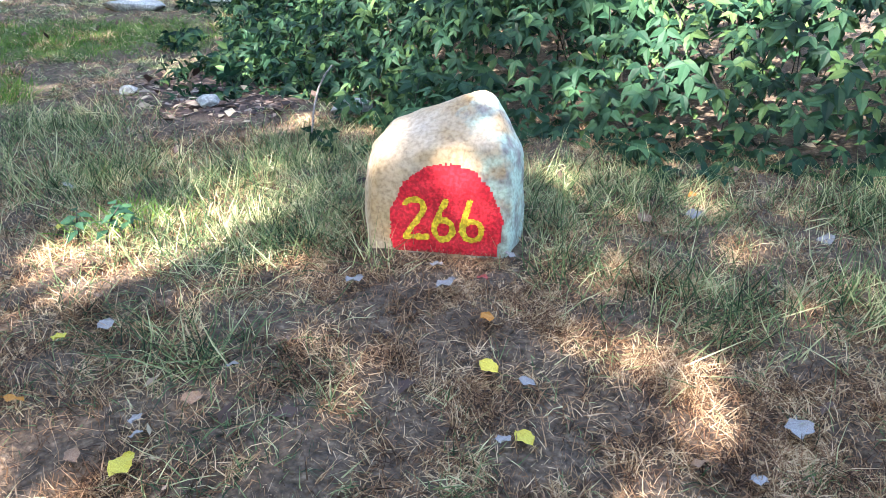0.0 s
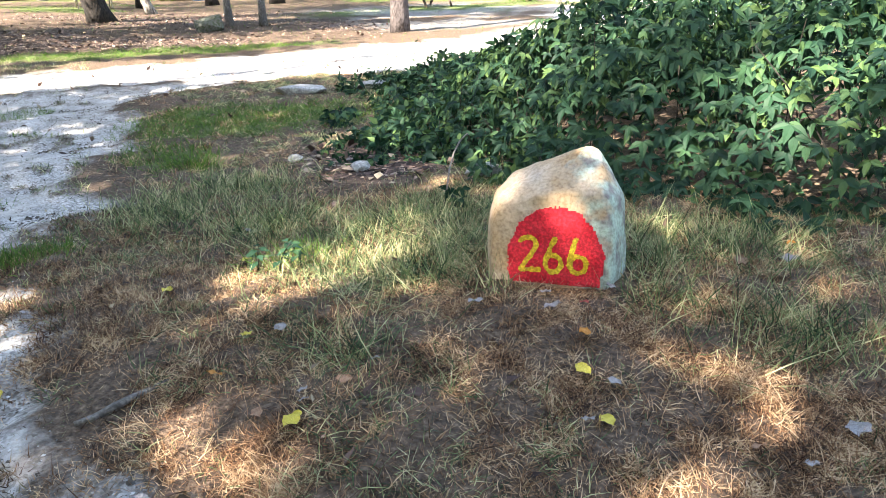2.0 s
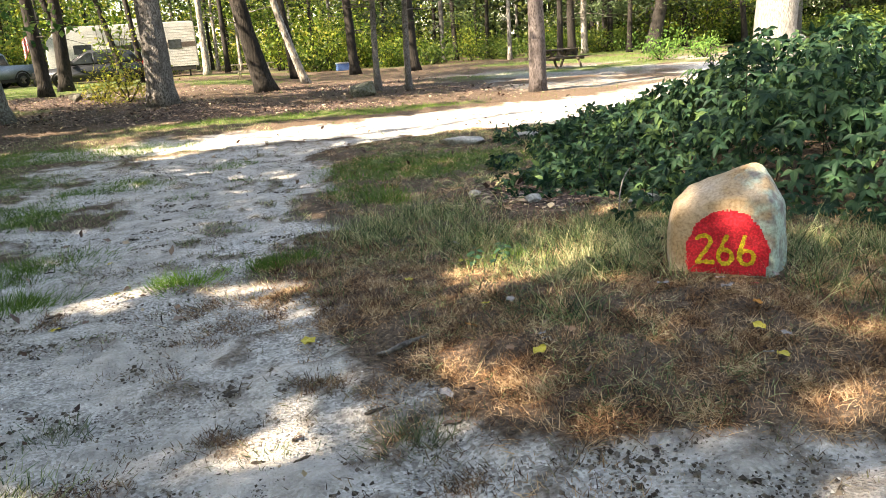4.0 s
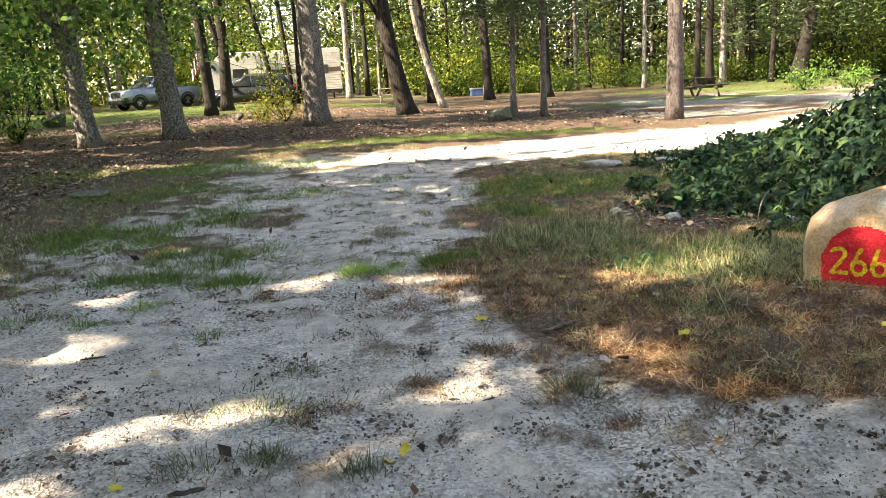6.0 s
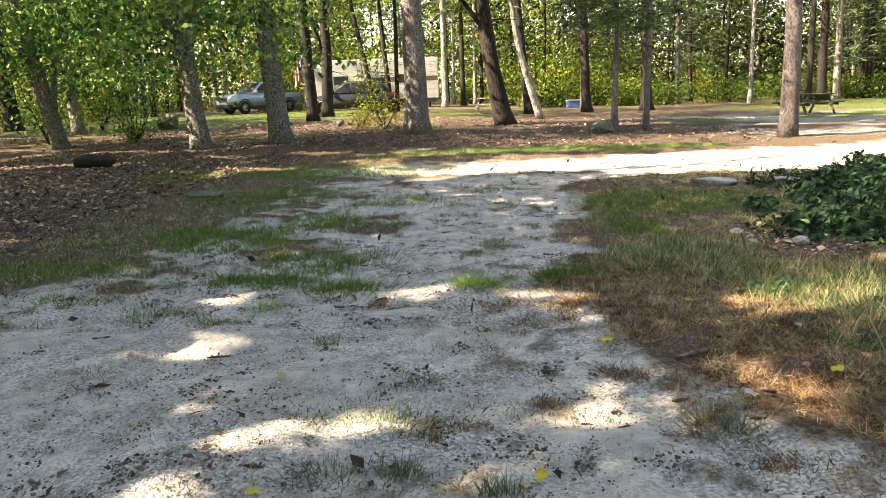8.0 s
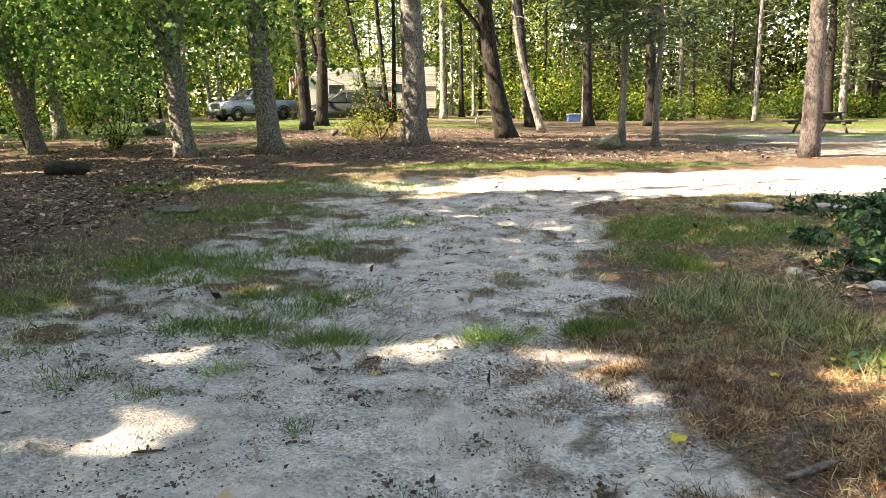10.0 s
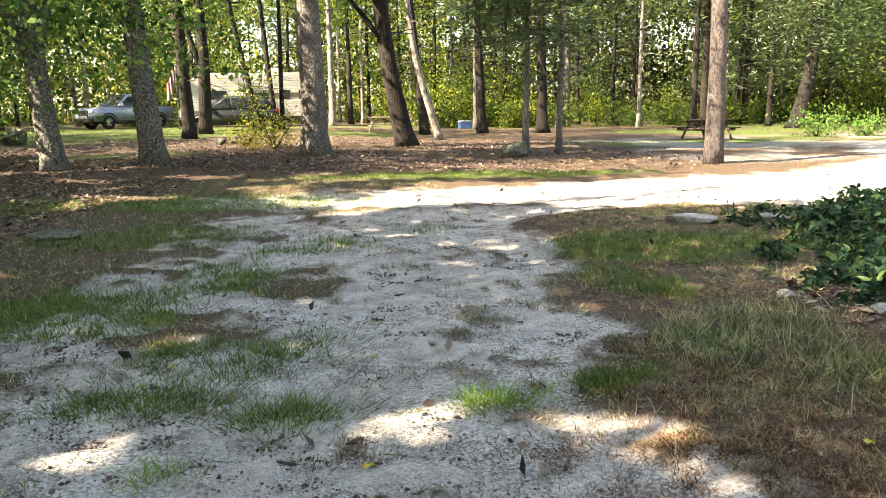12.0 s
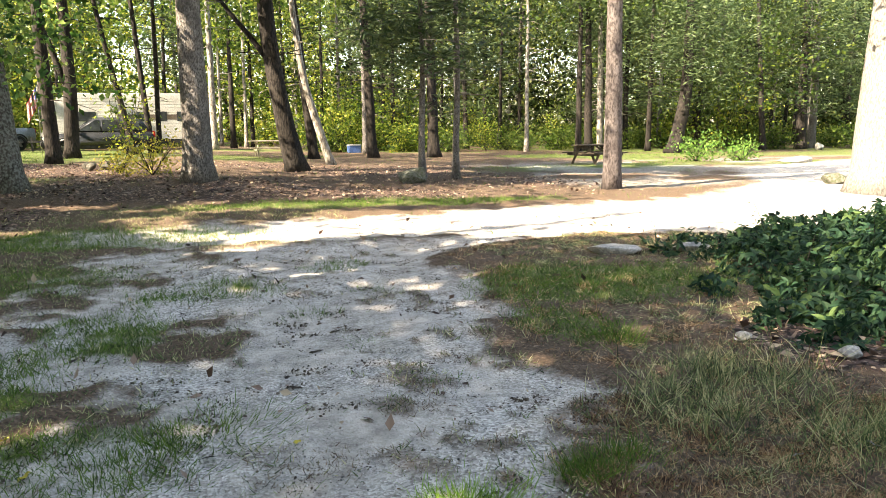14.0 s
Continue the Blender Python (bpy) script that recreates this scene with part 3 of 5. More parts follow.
def tree(base, lean, radius, height, bark, label, bend=0.0, twigs=0, twig_from=2.0, fork=None, crown=0, crown_r=2.6, crown_z=(7, 12), leaf=0.22,
         foliage=None, flare=1.45, name="tree", limb_list=(), group="", filtered=True, down=0.15):
    x, y = base
    z = float(land(x, y)) - 0.08
    ob = thing(name, label, "tree", (x, y, z), 0, group)
    n = 12
    pts, rad = [], []
    for i in range(n + 1):
        s = (i / n) ** 1.4
        h = s * height
        off = lean[0] * h + bend * math.sin(min(1, h / 7) * math.pi)
        pts.append((off + 0.05 * noise.noise((h * 0.5, x, 1)), lean[1] * h + 0.05 * noise.noise((h * 0.5, y, 4)), h))
        rad.append(radius * (1 - 0.75 * s) * (1 + (flare - 1) * math.exp(-h / 0.28)))
    part("trunk", tubes("trunk", [tube(pts, rad, 14, 0.16, x)]), bark, ob, smooth=True)

    def along(h):
        k = min(n - 1, max(0, next((i for i in range(n) if pts[i + 1][2] >= h), n - 1)))
        f = (h - pts[k][2]) / max(1e-6, pts[k + 1][2] - pts[k][2])
        return Vector(pts[k]).lerp(Vector(pts[k + 1]), f), rad[k] + (rad[k + 1] - rad[k]) * f
    for h, d, length, r in limb_list:
        a, _ = along(h)
        lp = limb_points(a, d, length, 0, 6, h + x)
        part("limb", tubes("limb", [tube(lp, [r * (1 - 0.7 * i / 6) for i in range(7)], 8, 0.1)]), bark, ob, smooth=True)
    if twigs:
        made = []
        for i in range(twigs):
            h = rng.uniform(twig_from, min(height, twig_from + 7))
            a, r = along(h)
            an = rng.uniform(0, 2 * math.pi)
            length = rng.uniform(0.5, 1.9)
            lp = limb_points(a, (math.cos(an), math.sin(an), rng.uniform(-0.15, 0.35)), length, down * length, 4, i + x)
            made.append(tube(lp, [0.018 * (1 - 0.8 * k / 4) + 0.003 for k in range(5)], 4))
        tagged(part("deadwood", tubes("deadwood", made), bark, ob, "bare dead side twigs"), kind="stuff")
    if crown:
        cs = []
        for i in range(max(6, crown // 26)):
            h = rng.uniform(*crown_z)
            a, _ = along(min(h, height * 0.97))
            d = rng.normal(size=3)
            d[2] *= 0.4
            d = d / np.linalg.norm(d) * crown_r * rng.uniform(0.25, 1.0)
            cs.append((a.x + d[0], a.y + d[1], h + d[2] * 0.6))
        pine, layered = foliage is NEEDLE, foliage is OAK
        p, s = clumps(cs[::3] if layered else cs, crown_r * (0.22 if pine else 0.17), 52 if pine else 78 if layered else 26, leaf * (1.25 if pine else 1), 0.25 if pine else 0.3 if layered else 0.7)
        if filtered:
            keep = ~sunlit(p + np.array([x, y, z])) | (rng.uniform(size=len(p)) < 0.04)
            p, s = p[keep], s[keep]
        m = scatter("crown", SPRAY if pine else FLAKE, p, sphere_dirs(len(p)) * np.array([1, 1, 0.4 if pine else 1]) + np.array([0, 0, -0.1 if pine else -0.3]), sphere_dirs(len(p)) + np.array([0, 0, 0.8]), s, foliage or CROWN)
        part("crown", m, None, ob)
    return ob


TREES = [
    # base, lean, radius, height, bark, label, extras
    ((-5.3, 21.05), (-0.065, 0), 0.30, 15, BARK_LICHEN, "leaning tree with lichen-spotted grey bark", dict(crown=9000, crown_r=4.6, twigs=10, twig_from=3.2)),
    ((-7.15, 19.75), (-0.03, 0.02), 0.25, 13, BARK_LICHEN, "forked oak with lichen-spotted bark and low leafy boughs", dict(bend=-0.15, crown=15000, crown_r=4.3, crown_z=(2.9, 7.0), leaf=0.15, twigs=6, filtered=False, foliage=OAK,
        limb_list=((2.3, (-0.5, 0.1, 1), 5, 0.13), (2.6, (0.25, 0.1, 1), 5, 0.12), (1.5, (-0.35, -0.2, 0.1), 0.35, 0.07)))),
    ((-6.35, 30.5), (-0.012, 0), 0.23, 15, BARK_DARK, "dark-barked forest tree with bare lower trunk", dict(crown=700, twigs=22)),
    ((-6.6, 35.0), (0.01, 0), 0.27, 15, BARK_DARK, "dark forked tree with two stems", dict(crown=700, twigs=18, bend=0.15, limb_list=((2.6, (-0.32, 0, 1), 6, 0.14),))),
    ((-4.55, 37.5), (-0.18, 0), 0.14, 12, BARK_DARK, "slender dark leaning forest tree", dict(crown=300, twigs=14)),
    ((-4.05, 40.0), (-0.07, 0), 0.15, 13, BARK_DARK, "slender dark upright forest tree", dict(crown=300, twigs=16)),
    ((-3.75, 40.3), (0.02, 0), 0.13, 13, BARK_DARK, "slender dark upright forest tree", dict(crown=300, twigs=16)),
    ((-1.39, 20.4), (-0.01, 0), 0.32, 17, BARK_GREY, "thick straight grey-barked pine", dict(crown=13000, crown_r=4.8, crown_z=(6.5, 15), foliage=NEEDLE, twigs=8, twig_from=3.5)),
    ((-1.33, 46.0), (0.0, 0), 0.20, 16, BARK_PALE, "tall straight pale-barked tree", dict(crown=400, twigs=16)),
    ((-0.25, 51.0), (0.0, 0), 0.18, 14, BARK_DARK, "dark slender upright forest tree", dict(crown=400, twigs=12)),
    ((1.1, 56.0), (0.0, 0), 0.15, 14, BARK_DARK, "dark slender upright forest tree", dict(crown=400, twigs=12)),
    ((1.29, 26.0), (-0.11, 0), 0.30, 14, BARK_DARK, "leaning dark-barked tree with a side bough", dict(bend=-0.28, crown=7500, crown_r=4.4, twigs=16, limb_list=((3.2, (-0.75, 0, 0.9), 3.2, 0.10),))),
    ((2.95, 36.0), (-0.10, 0), 0.22, 14, BARK_DARK, "leaning tree with grey bark", dict(crown=500, twigs=14)),
    ((2.96, 30.5), (-0.19, 0), 0.15, 13, BARK_PALE, "slender leaning pale tree", dict(bend=-0.3, crown=400, twigs=10)),
    ((6.05, 38.5), (-0.04, 0), 0.24, 16, BARK_DARK, "straight tall dark-barked tree", dict(crown=500, twigs=30)),
    ((4.5, 23.2), (0.0, 0), 0.10, 9, BARK_GREY, "slender grey pine beside a boulder", dict(crown=2200, crown_r=1.9, crown_z=(3.0, 8.5), foliage=NEEDLE, twigs=14, leaf=0.22)),
    ((8.84, 37.5), (-0.03, 0), 0.28, 16, BARK_DARK, "dark pine with bright bark patches", dict(crown=600, twigs=24, foliage=NEEDLE)),
    ((5.35, 22.7), (0.0, 0), 0.10, 9, BARK_GREY, "slender mottled grey pine", dict(crown=2200, crown_r=1.9, crown_z=(2.8, 8.5), foliage=NEEDLE, twigs=14, leaf=0.22)),
    ((15.7, 42.5), (0.0, 0), 0.13, 14, BARK_PALE, "slender pale upright forest tree", dict(crown=400, twigs=24)),
    ((18.2, 41.0), (0.0, 0), 0.18, 15, BARK_DARK, "dark straight pine stem", dict(crown=500, twigs=26, foliage=NEEDLE)),
    ((19.6, 42.5), (-0.02, 0), 0.25, 15, BARK_DARK, "dark pine stem with patchy bark", dict(crown=500, twigs=26, foliage=NEEDLE)),
    ((20.9, 43.5), (-0.02, 0), 0.2, 15, BARK_PALE, "pale straight pine stem", dict(crown=500, twigs=26, foliage=NEEDLE)),
    ((7.6, 18.05), (-0.012, 0), 0.205, 16, BARK_PINK, "straight pinkish pine at the edge of the road", dict(crown=9000, crown_r=4.4, crown_z=(6.5, 14), foliage=NEEDLE, flare=1.25)),
    ((22.0, 40.0), (0.01, 0), 0.15, 14, BARK_DARK, "dark slender upright forest tree", dict(crown=500, twigs=24)),
    ((21.6, 37.0), (0.10, 0), 0.36, 14, BARK_DARK, "thick dark tree with drooping boughs", dict(bend=0.35, crown=6000, crown_r=3.8, crown_z=(3.2, 9), foliage=NEEDLE, twigs=40)),
    ((28.3, 38.3), (-0.1, 0), 0.17, 13, BARK_DARK, "leaning dark forest tree", dict(crown=600, twigs=24, crown_z=(3, 10))),
    ((31.5, 39.0), (-0.02, 0), 0.30, 15, BARK_DARK, "thick dark forest pine", dict(crown=900, twigs=40, crown_z=(3, 10), foliage=NEEDLE)),
    ((32.8, 39.6), (-0.02, 0), 0.26, 15, BARK_GREY, "grey straight pine stem", dict(crown=900, twigs=40, crown_z=(3, 10), foliage=NEEDLE)),
    ((12.1, 15.2), (0.02, 0), 0.46, 16, BARK_WHITE, "thick pale tree in full sun beside the road", dict(crown=900, crown_r=3.2, flare=1.4)),
    ((-12.0, 21.6), (-0.17, 0), 0.22, 11, BARK_LICHEN, "leaning tree with several stems and low leaves", dict(crown=6500, crown_r=3.0, crown_z=(1.7, 6.0), leaf=0.15, filtered=False, foliage=OAK, limb_list=((0.4, (0.1, 0, 1), 4, 0.1), (0.8, (-0.5, 0.2, 1), 4, 0.1)))),
    ((-14.2, 26.9), (-0.03, 0), 0.22, 13, BARK_LICHEN, "grey tree at the edge of a clearing", dict(crown=5000, crown_r=3.6, crown_z=(1.6, 8), leaf=0.17, filtered=False, foliage=OAK)),
    ((-19.5, 31.5), (0.0, 0), 0.34, 14, BARK_DARK, "thick dark forest tree", dict(crown=4000, crown_r=4.4, crown_z=(2.0, 10), leaf=0.24)),
]
for base, lean, r, h, bark, label, extra in TREES:
    if extra["crown"] < 1000:          # high crowns over the clearing, filled out to shade it
        extra = dict(extra, crown=extra["crown"] * 5, crown_r=3.9)
    tree(base, lean, r, h, bark, label, **extra)

# unseen trees beside and behind the walker, added to shade drive and clearing
SHADE = [(-9.0, 0.5), (-10.5, 5.0), (-9.5, 9.0), (-6.0, -3.5), (-13.5, 12.5), (-3.0, -5.5), (-14.0, 2.0), (1.5, -4.0), (-12.0, -3.0), (-16.0, 8.0), (-17.0, 15.5), (-22.0, 27.0), (-26.5, 33.0), (-23.0, 13.0), (-28.0, 21.5)]
for i, (x, y) in enumerate(SHADE):
    tree((x, y), (0.02 * (i % 3 - 1), 0.01), 0.24, 15, BARK_GREY, "unseen broad-crowned tree added to shade the drive and clearing", crown=8600, crown_r=4.8, crown_z=(6.0, 13.0), leaf=0.26,
         limb_list=((5, (0.6, 0.3, 1), 5, 0.1), (6, (-0.6, 0.2, 1), 5, 0.1)))


# ---- creeper thicket behind the stone ----
def thicket_edge(x, y):
    """Depth inside the thicket, in metres; below nought outside."""
    left = np.interp(y, [2.2, 3.3, 4.1, 4.7, 5.1, 5.8, 6.6, 7.6, 9.0, 10.6], [6.2, 5.2, 4.6, 4.05, 3.6, 3.35, 3.25, 3.4, 3.95, 4.4])
    back = 10.3 + 0.12 * (x - 4)
    return np.minimum((x - left) * 0.75, back - y) + (wave(x, y, 0.7, 21) - 0.5) * 0.5


def thicket_height(x, y):
    d = thicket_edge(x, y)
    top = (0.4 + 0.95 * ss((x - 3.3) / 1.9) * ss((8.4 - y) / 2.9)) * (0.4 + 0.75 * wave(x, y, 0.75, 22) + 0.5 * wave(x, y, 0.3, 23))
    return np.where(d > 0, top * (1 - np.exp(-np.maximum(d, 0) / 0.5)) + 0.05, np.where((d > -0.4) & (wave(x, y, 0.22, 24) > 0.66), 0.09, 0))


def creeper():
    ob = thing("creeper_thicket", "dense dark green creeper thicket with three-fingered leaves", "bush", (0, 0, 0))
    finger = [(0, 0.06, 0), (-0.24, 0.34, 0.05), (0, 0.5, -0.03), (0.24, 0.34, 0.05), (-0.2, 0.68, 0.02), (0.2, 0.68, 0.02), (0, 1.15, -0.16)]
    ff = [(0, 2, 1), (0, 3, 2), (1, 2, 4), (2, 3, 5), (2, 6, 4), (2, 5, 6)]
    sv, sf = [], []
    for a, k in ((-66, 0.84), (0, 1.0), (66, 0.84)):
        c, s = math.cos(radians(a)), math.sin(radians(a))
        o = len(sv)
        sv += [((x * c + y * s) * k, (-x * s + y * c) * k, z * k - 0.12 * abs(a) / 105 * y) for x, y, z in finger]
        sf += [tuple(i + o for i in f) for f in ff]
    palm = (sv, sf)
    n = 36000
    x, y = rng.uniform(2.6, 11, n), rng.uniform(1.8, 11.2, n)
    h = thicket_height(x, y)
    dens = np.where(x > 8, 0.35, 1.0)
    keep = (h > 0.05) & (rng.uniform(size=n) < dens)
    x, y, h = x[keep], y[keep], h[keep]
    depth = rng.exponential(0.24, len(x)) - 0.06
    z = np.maximum(h - depth, 0.03) + land(x, y)
    e = 0.12
    gx = (thicket_height(x + e, y) - thicket_height(x - e, y)) / (2 * e)
    gy = (thicket_height(x, y + e) - thicket_height(x, y - e)) / (2 * e)
    up = unit(np.stack([-gx, -gy, np.full_like(x, 1.1)], -1) + np.array([-0.1, -0.15, 0]) + rng.normal(size=(len(x), 3)) * 0.6)
    fall = unit(np.stack([-gx, -gy, -np.hypot(gx, gy) - 0.15], -1) + rng.normal(size=(len(x), 3)) * 0.55)
    pos = np.stack([x, y, z], -1)
    size = rng.uniform(0.045, 0.12, len(x))
    # the leaves nearest the stone and the path are single pieces
    near = np.argsort(np.hypot(x - 3.9, y - 4.6) + depth * 3)
    single, rest = near[:280], near[280:]
    one = turned(mesh_of("leaf", [(a, b, c) for a, b, c in sv], [tuple(f) for f in sf]), CREEPER_PIECE)
    for i in single:
        a = Vector(fall[i]).normalized()
        s = a.cross(Vector(up[i])).normalized()
        nn = s.cross(a)
        leaf = new("leaf", one)
        leaf.parent = ob
        leaf.matrix_basis = Matrix.Translation(pos[i]) @ Matrix((s, a, nn)).transposed().to_4x4() @ Matrix.Scale(size[i], 4)
    rest_mesh = scatter("leaves", palm, pos[rest], fall[rest], up[rest], size[rest], CREEPER)
    tagged(part("leaves", rest_mesh, None, ob), kind="stuff")
    stems = []
    for i in range(150):
        k = rng.integers(len(x))
        if thicket_edge(x[k], y[k]) < 0.05:
            continue
        a = Vector((x[k], y[k], float(land(x[k], y[k]))))
        top = Vector((x[k] + rng.normal() * 0.25, y[k] + rng.normal() * 0.25, a.z + h[k] + 0.03))
        lp = [a.lerp(top, s / 4) + Vector((rng.normal() * 0.03, rng.normal() * 0.03, 0)) for s in range(5)]
        stems.append(tube(lp, [0.006, 0.005, 0.004, 0.004, 0.002], 4))
    tagged(part("stalk", tubes("stalk", stems), BARK_DARK, ob, "thin brown stems"), kind="stuff")


creeper()


# ---- grass ----
def blades(name, label, n, box_, chance, length, width, mat, droop=1.0, spread=0.6):
    x0, x1, y0, y1 = box_
    x, y = rng.uniform(x0, x1, n), rng.uniform(y0, y1, n)
    keep = rng.uniform(size=n) < chance(x, y)
    x, y = x[keep], y[keep]
    k = len(x)
    pos = np.stack([x, y, surface(x, y) - 0.006], -1)
    along = np.stack([rng.normal(size=k) * spread, rng.normal(size=k) * spread, np.ones(k)], -1)
    up = sphere_dirs(k)
    ln = length(x, y) * rng.uniform(0.5, 1.35, k)
    size = np.stack([width * rng.uniform(0.7, 1.3, k), ln, ln * droop], -1)
    ob = part(name, scatter(name, BLADE, pos, along, up, size, mat), None)
    return tagged(ob, label, "grass", kind="stuff")


def verge(x, y):
    s, l, g = zones(x, y)
    return (1 - s) * (1 - 0.85 * l) * ss((x - drive_right(y) + 0.34 + (wave(x, y, 0.33, 81) - 0.5) * 1.1) / 0.65) * ss((13.0 - y) / 1.2) * np.where(thicket_edge(x, y) > 0.25, 0.05, 1)


def stone_ring(x, y):
    return np.exp(-(((x - 2.5) / 1.0) ** 2 + ((y - 4.35) / 0.6) ** 2))


def off_stone(x, y):
    c, s = math.cos(radians(-37)), math.sin(radians(-37))
    u, v = (x - 2.84) * c + (y - 3.73) * s, -(x - 2.84) * s + (y - 3.73) * c
    return ~((np.abs(u) < 0.29) & (v > 0.0) & (v < 0.48))


def green_side(x, y):
    return ss((wave(x, y, 0.9, 41) - 0.42) * 2.2 + 0.35 * ss((y - 4.2) / 1.0) + 0.35 * stone_ring(x, y) + 0.15 * ss((x - 3.2) / 0.8) - 0.5 * (1 - ss((x - drive_right(y)) / 0.8)))


def tufted(name, label, n, per, box_, chance, length, width, mat, radius=0.03, droop=1.0, lean=0.8):
    """Grass in tufts: each tuft has its own height, and its blades lean outwards and arch over."""
    x0, x1, y0, y1 = box_
    cx, cy = rng.uniform(x0, x1, n), rng.uniform(y0, y1, n)
    keep = rng.uniform(size=n) < chance(cx, cy)
    cx, cy = cx[keep], cy[keep]
    tall = length(cx, cy) * rng.uniform(0.55, 1.5, len(cx))
    way = rng.normal(size=(len(cx), 2)) * 0.35
    pick = np.repeat(np.arange(len(cx)), per)
    k = len(pick)
    off = rng.normal(size=(k, 2)) * (radius * (0.6 + tall[pick] * 6))[:, None]
    x, y = cx[pick] + off[:, 0], cy[pick] + off[:, 1]
    ok = off_stone(x, y) & (zones(x, y)[0] < rng.uniform(0.3, 1.0, k))
    x, y, pick, off = x[ok], y[ok], pick[ok], off[ok]
    k = len(x)
    pos = np.stack([x, y, surface(x, y) - 0.006], -1)
    along = np.concatenate([off / radius * 0.3 * lean + way[pick] + rng.normal(size=(k, 2)) * lean, np.ones((k, 1))], 1)
    up = np.concatenate([along[:, :2] + rng.normal(size=(k, 2)) * 0.6, -0.2 + rng.normal(size=(k, 1)) * 0.4], 1)
    ln = tall[pick] * rng.uniform(0.45, 1.3, k)
    size = np.stack([width * rng.uniform(0.6, 1.4, k), ln, ln * droop], -1)
    ob = part(name, scatter(name, BLADE, pos, along, up, size, mat), None)
    return tagged(ob, label, "grass", kind="stuff")


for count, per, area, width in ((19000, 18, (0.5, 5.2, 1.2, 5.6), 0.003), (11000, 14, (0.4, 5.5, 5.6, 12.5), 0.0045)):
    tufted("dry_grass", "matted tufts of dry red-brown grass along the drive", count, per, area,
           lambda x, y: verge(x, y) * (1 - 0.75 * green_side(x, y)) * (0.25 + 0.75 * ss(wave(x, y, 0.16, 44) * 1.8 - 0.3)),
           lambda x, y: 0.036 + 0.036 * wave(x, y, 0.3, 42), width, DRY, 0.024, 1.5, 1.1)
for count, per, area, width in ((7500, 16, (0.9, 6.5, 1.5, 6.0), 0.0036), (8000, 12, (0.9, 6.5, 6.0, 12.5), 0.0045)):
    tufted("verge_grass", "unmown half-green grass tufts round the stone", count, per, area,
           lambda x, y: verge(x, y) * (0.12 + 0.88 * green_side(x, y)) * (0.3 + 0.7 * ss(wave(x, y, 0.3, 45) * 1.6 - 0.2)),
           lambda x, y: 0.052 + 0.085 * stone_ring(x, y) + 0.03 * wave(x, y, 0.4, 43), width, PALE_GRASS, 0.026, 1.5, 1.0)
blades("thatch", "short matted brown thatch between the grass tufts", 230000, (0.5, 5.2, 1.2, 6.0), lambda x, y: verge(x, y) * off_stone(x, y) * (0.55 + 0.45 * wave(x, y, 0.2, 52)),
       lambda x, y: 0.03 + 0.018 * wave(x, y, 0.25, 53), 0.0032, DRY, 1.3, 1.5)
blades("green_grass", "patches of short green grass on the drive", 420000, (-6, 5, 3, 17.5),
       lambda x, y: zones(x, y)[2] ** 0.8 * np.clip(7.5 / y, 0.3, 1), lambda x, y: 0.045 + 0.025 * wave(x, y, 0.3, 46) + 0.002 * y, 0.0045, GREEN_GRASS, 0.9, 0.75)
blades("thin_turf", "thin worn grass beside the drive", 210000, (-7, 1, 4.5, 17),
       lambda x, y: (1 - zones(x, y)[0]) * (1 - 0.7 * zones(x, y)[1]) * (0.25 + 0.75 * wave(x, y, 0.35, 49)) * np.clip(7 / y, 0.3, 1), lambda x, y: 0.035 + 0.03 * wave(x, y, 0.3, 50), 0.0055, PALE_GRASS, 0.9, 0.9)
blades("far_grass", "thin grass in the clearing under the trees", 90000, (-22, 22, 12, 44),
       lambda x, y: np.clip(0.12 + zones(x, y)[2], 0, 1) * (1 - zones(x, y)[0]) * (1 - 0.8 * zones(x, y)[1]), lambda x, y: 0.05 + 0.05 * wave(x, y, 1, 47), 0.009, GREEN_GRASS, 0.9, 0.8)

def tufts(x, y):
    out = np.zeros_like(x)
    for cx, cy, r in ((2.35, 4.35, 0.3), (2.55, 4.15, 0.2), (2.1, 4.5, 0.3), (2.62, 4.5, 0.3), (3.35, 3.75, 0.2), (3.55, 4.0, 0.3), (3.25, 3.5, 0.12), (2.5, 5.0, 0.4), (2.0, 5.4, 0.4), (3.9, 3.8, 0.35), (2.62, 3.82, 0.1), (3.1, 3.42, 0.12),
                      (4.6, 3.1, 0.3), (1.5, 6.1, 0.4), (2.0, 6.4, 0.4), (3.0, 5.2, 0.4), (3.4, 3.0, 0.3), (3.9, 2.6, 0.3), (1.9, 3.6, 0.15)):
        out = np.maximum(out, np.exp(-((x - cx) ** 2 + (y - cy) ** 2) / r ** 2))
    return out


blades("tall_grass", "long arching pale grass beside the stone", 60000, (1.0, 5.2, 2.2, 7.0), lambda x, y: 0.95 * tufts(x, y) ** 1.5 * off_stone(x, y) * (thicket_edge(x, y) < 0.3),
       lambda x, y: 0.12 + 0.10 * wave(x, y, 0.3, 91), 0.0042, PALE_GRASS, 1.5, 0.7)
RUST = leafy("rust-brown moss", [(0.03, 0.016, 0.011), (0.11, 0.06, 0.04), (0.23, 0.14, 0.09), (0.4, 0.29, 0.19)], 0.15, 0.85, patch=0.3, size=10)


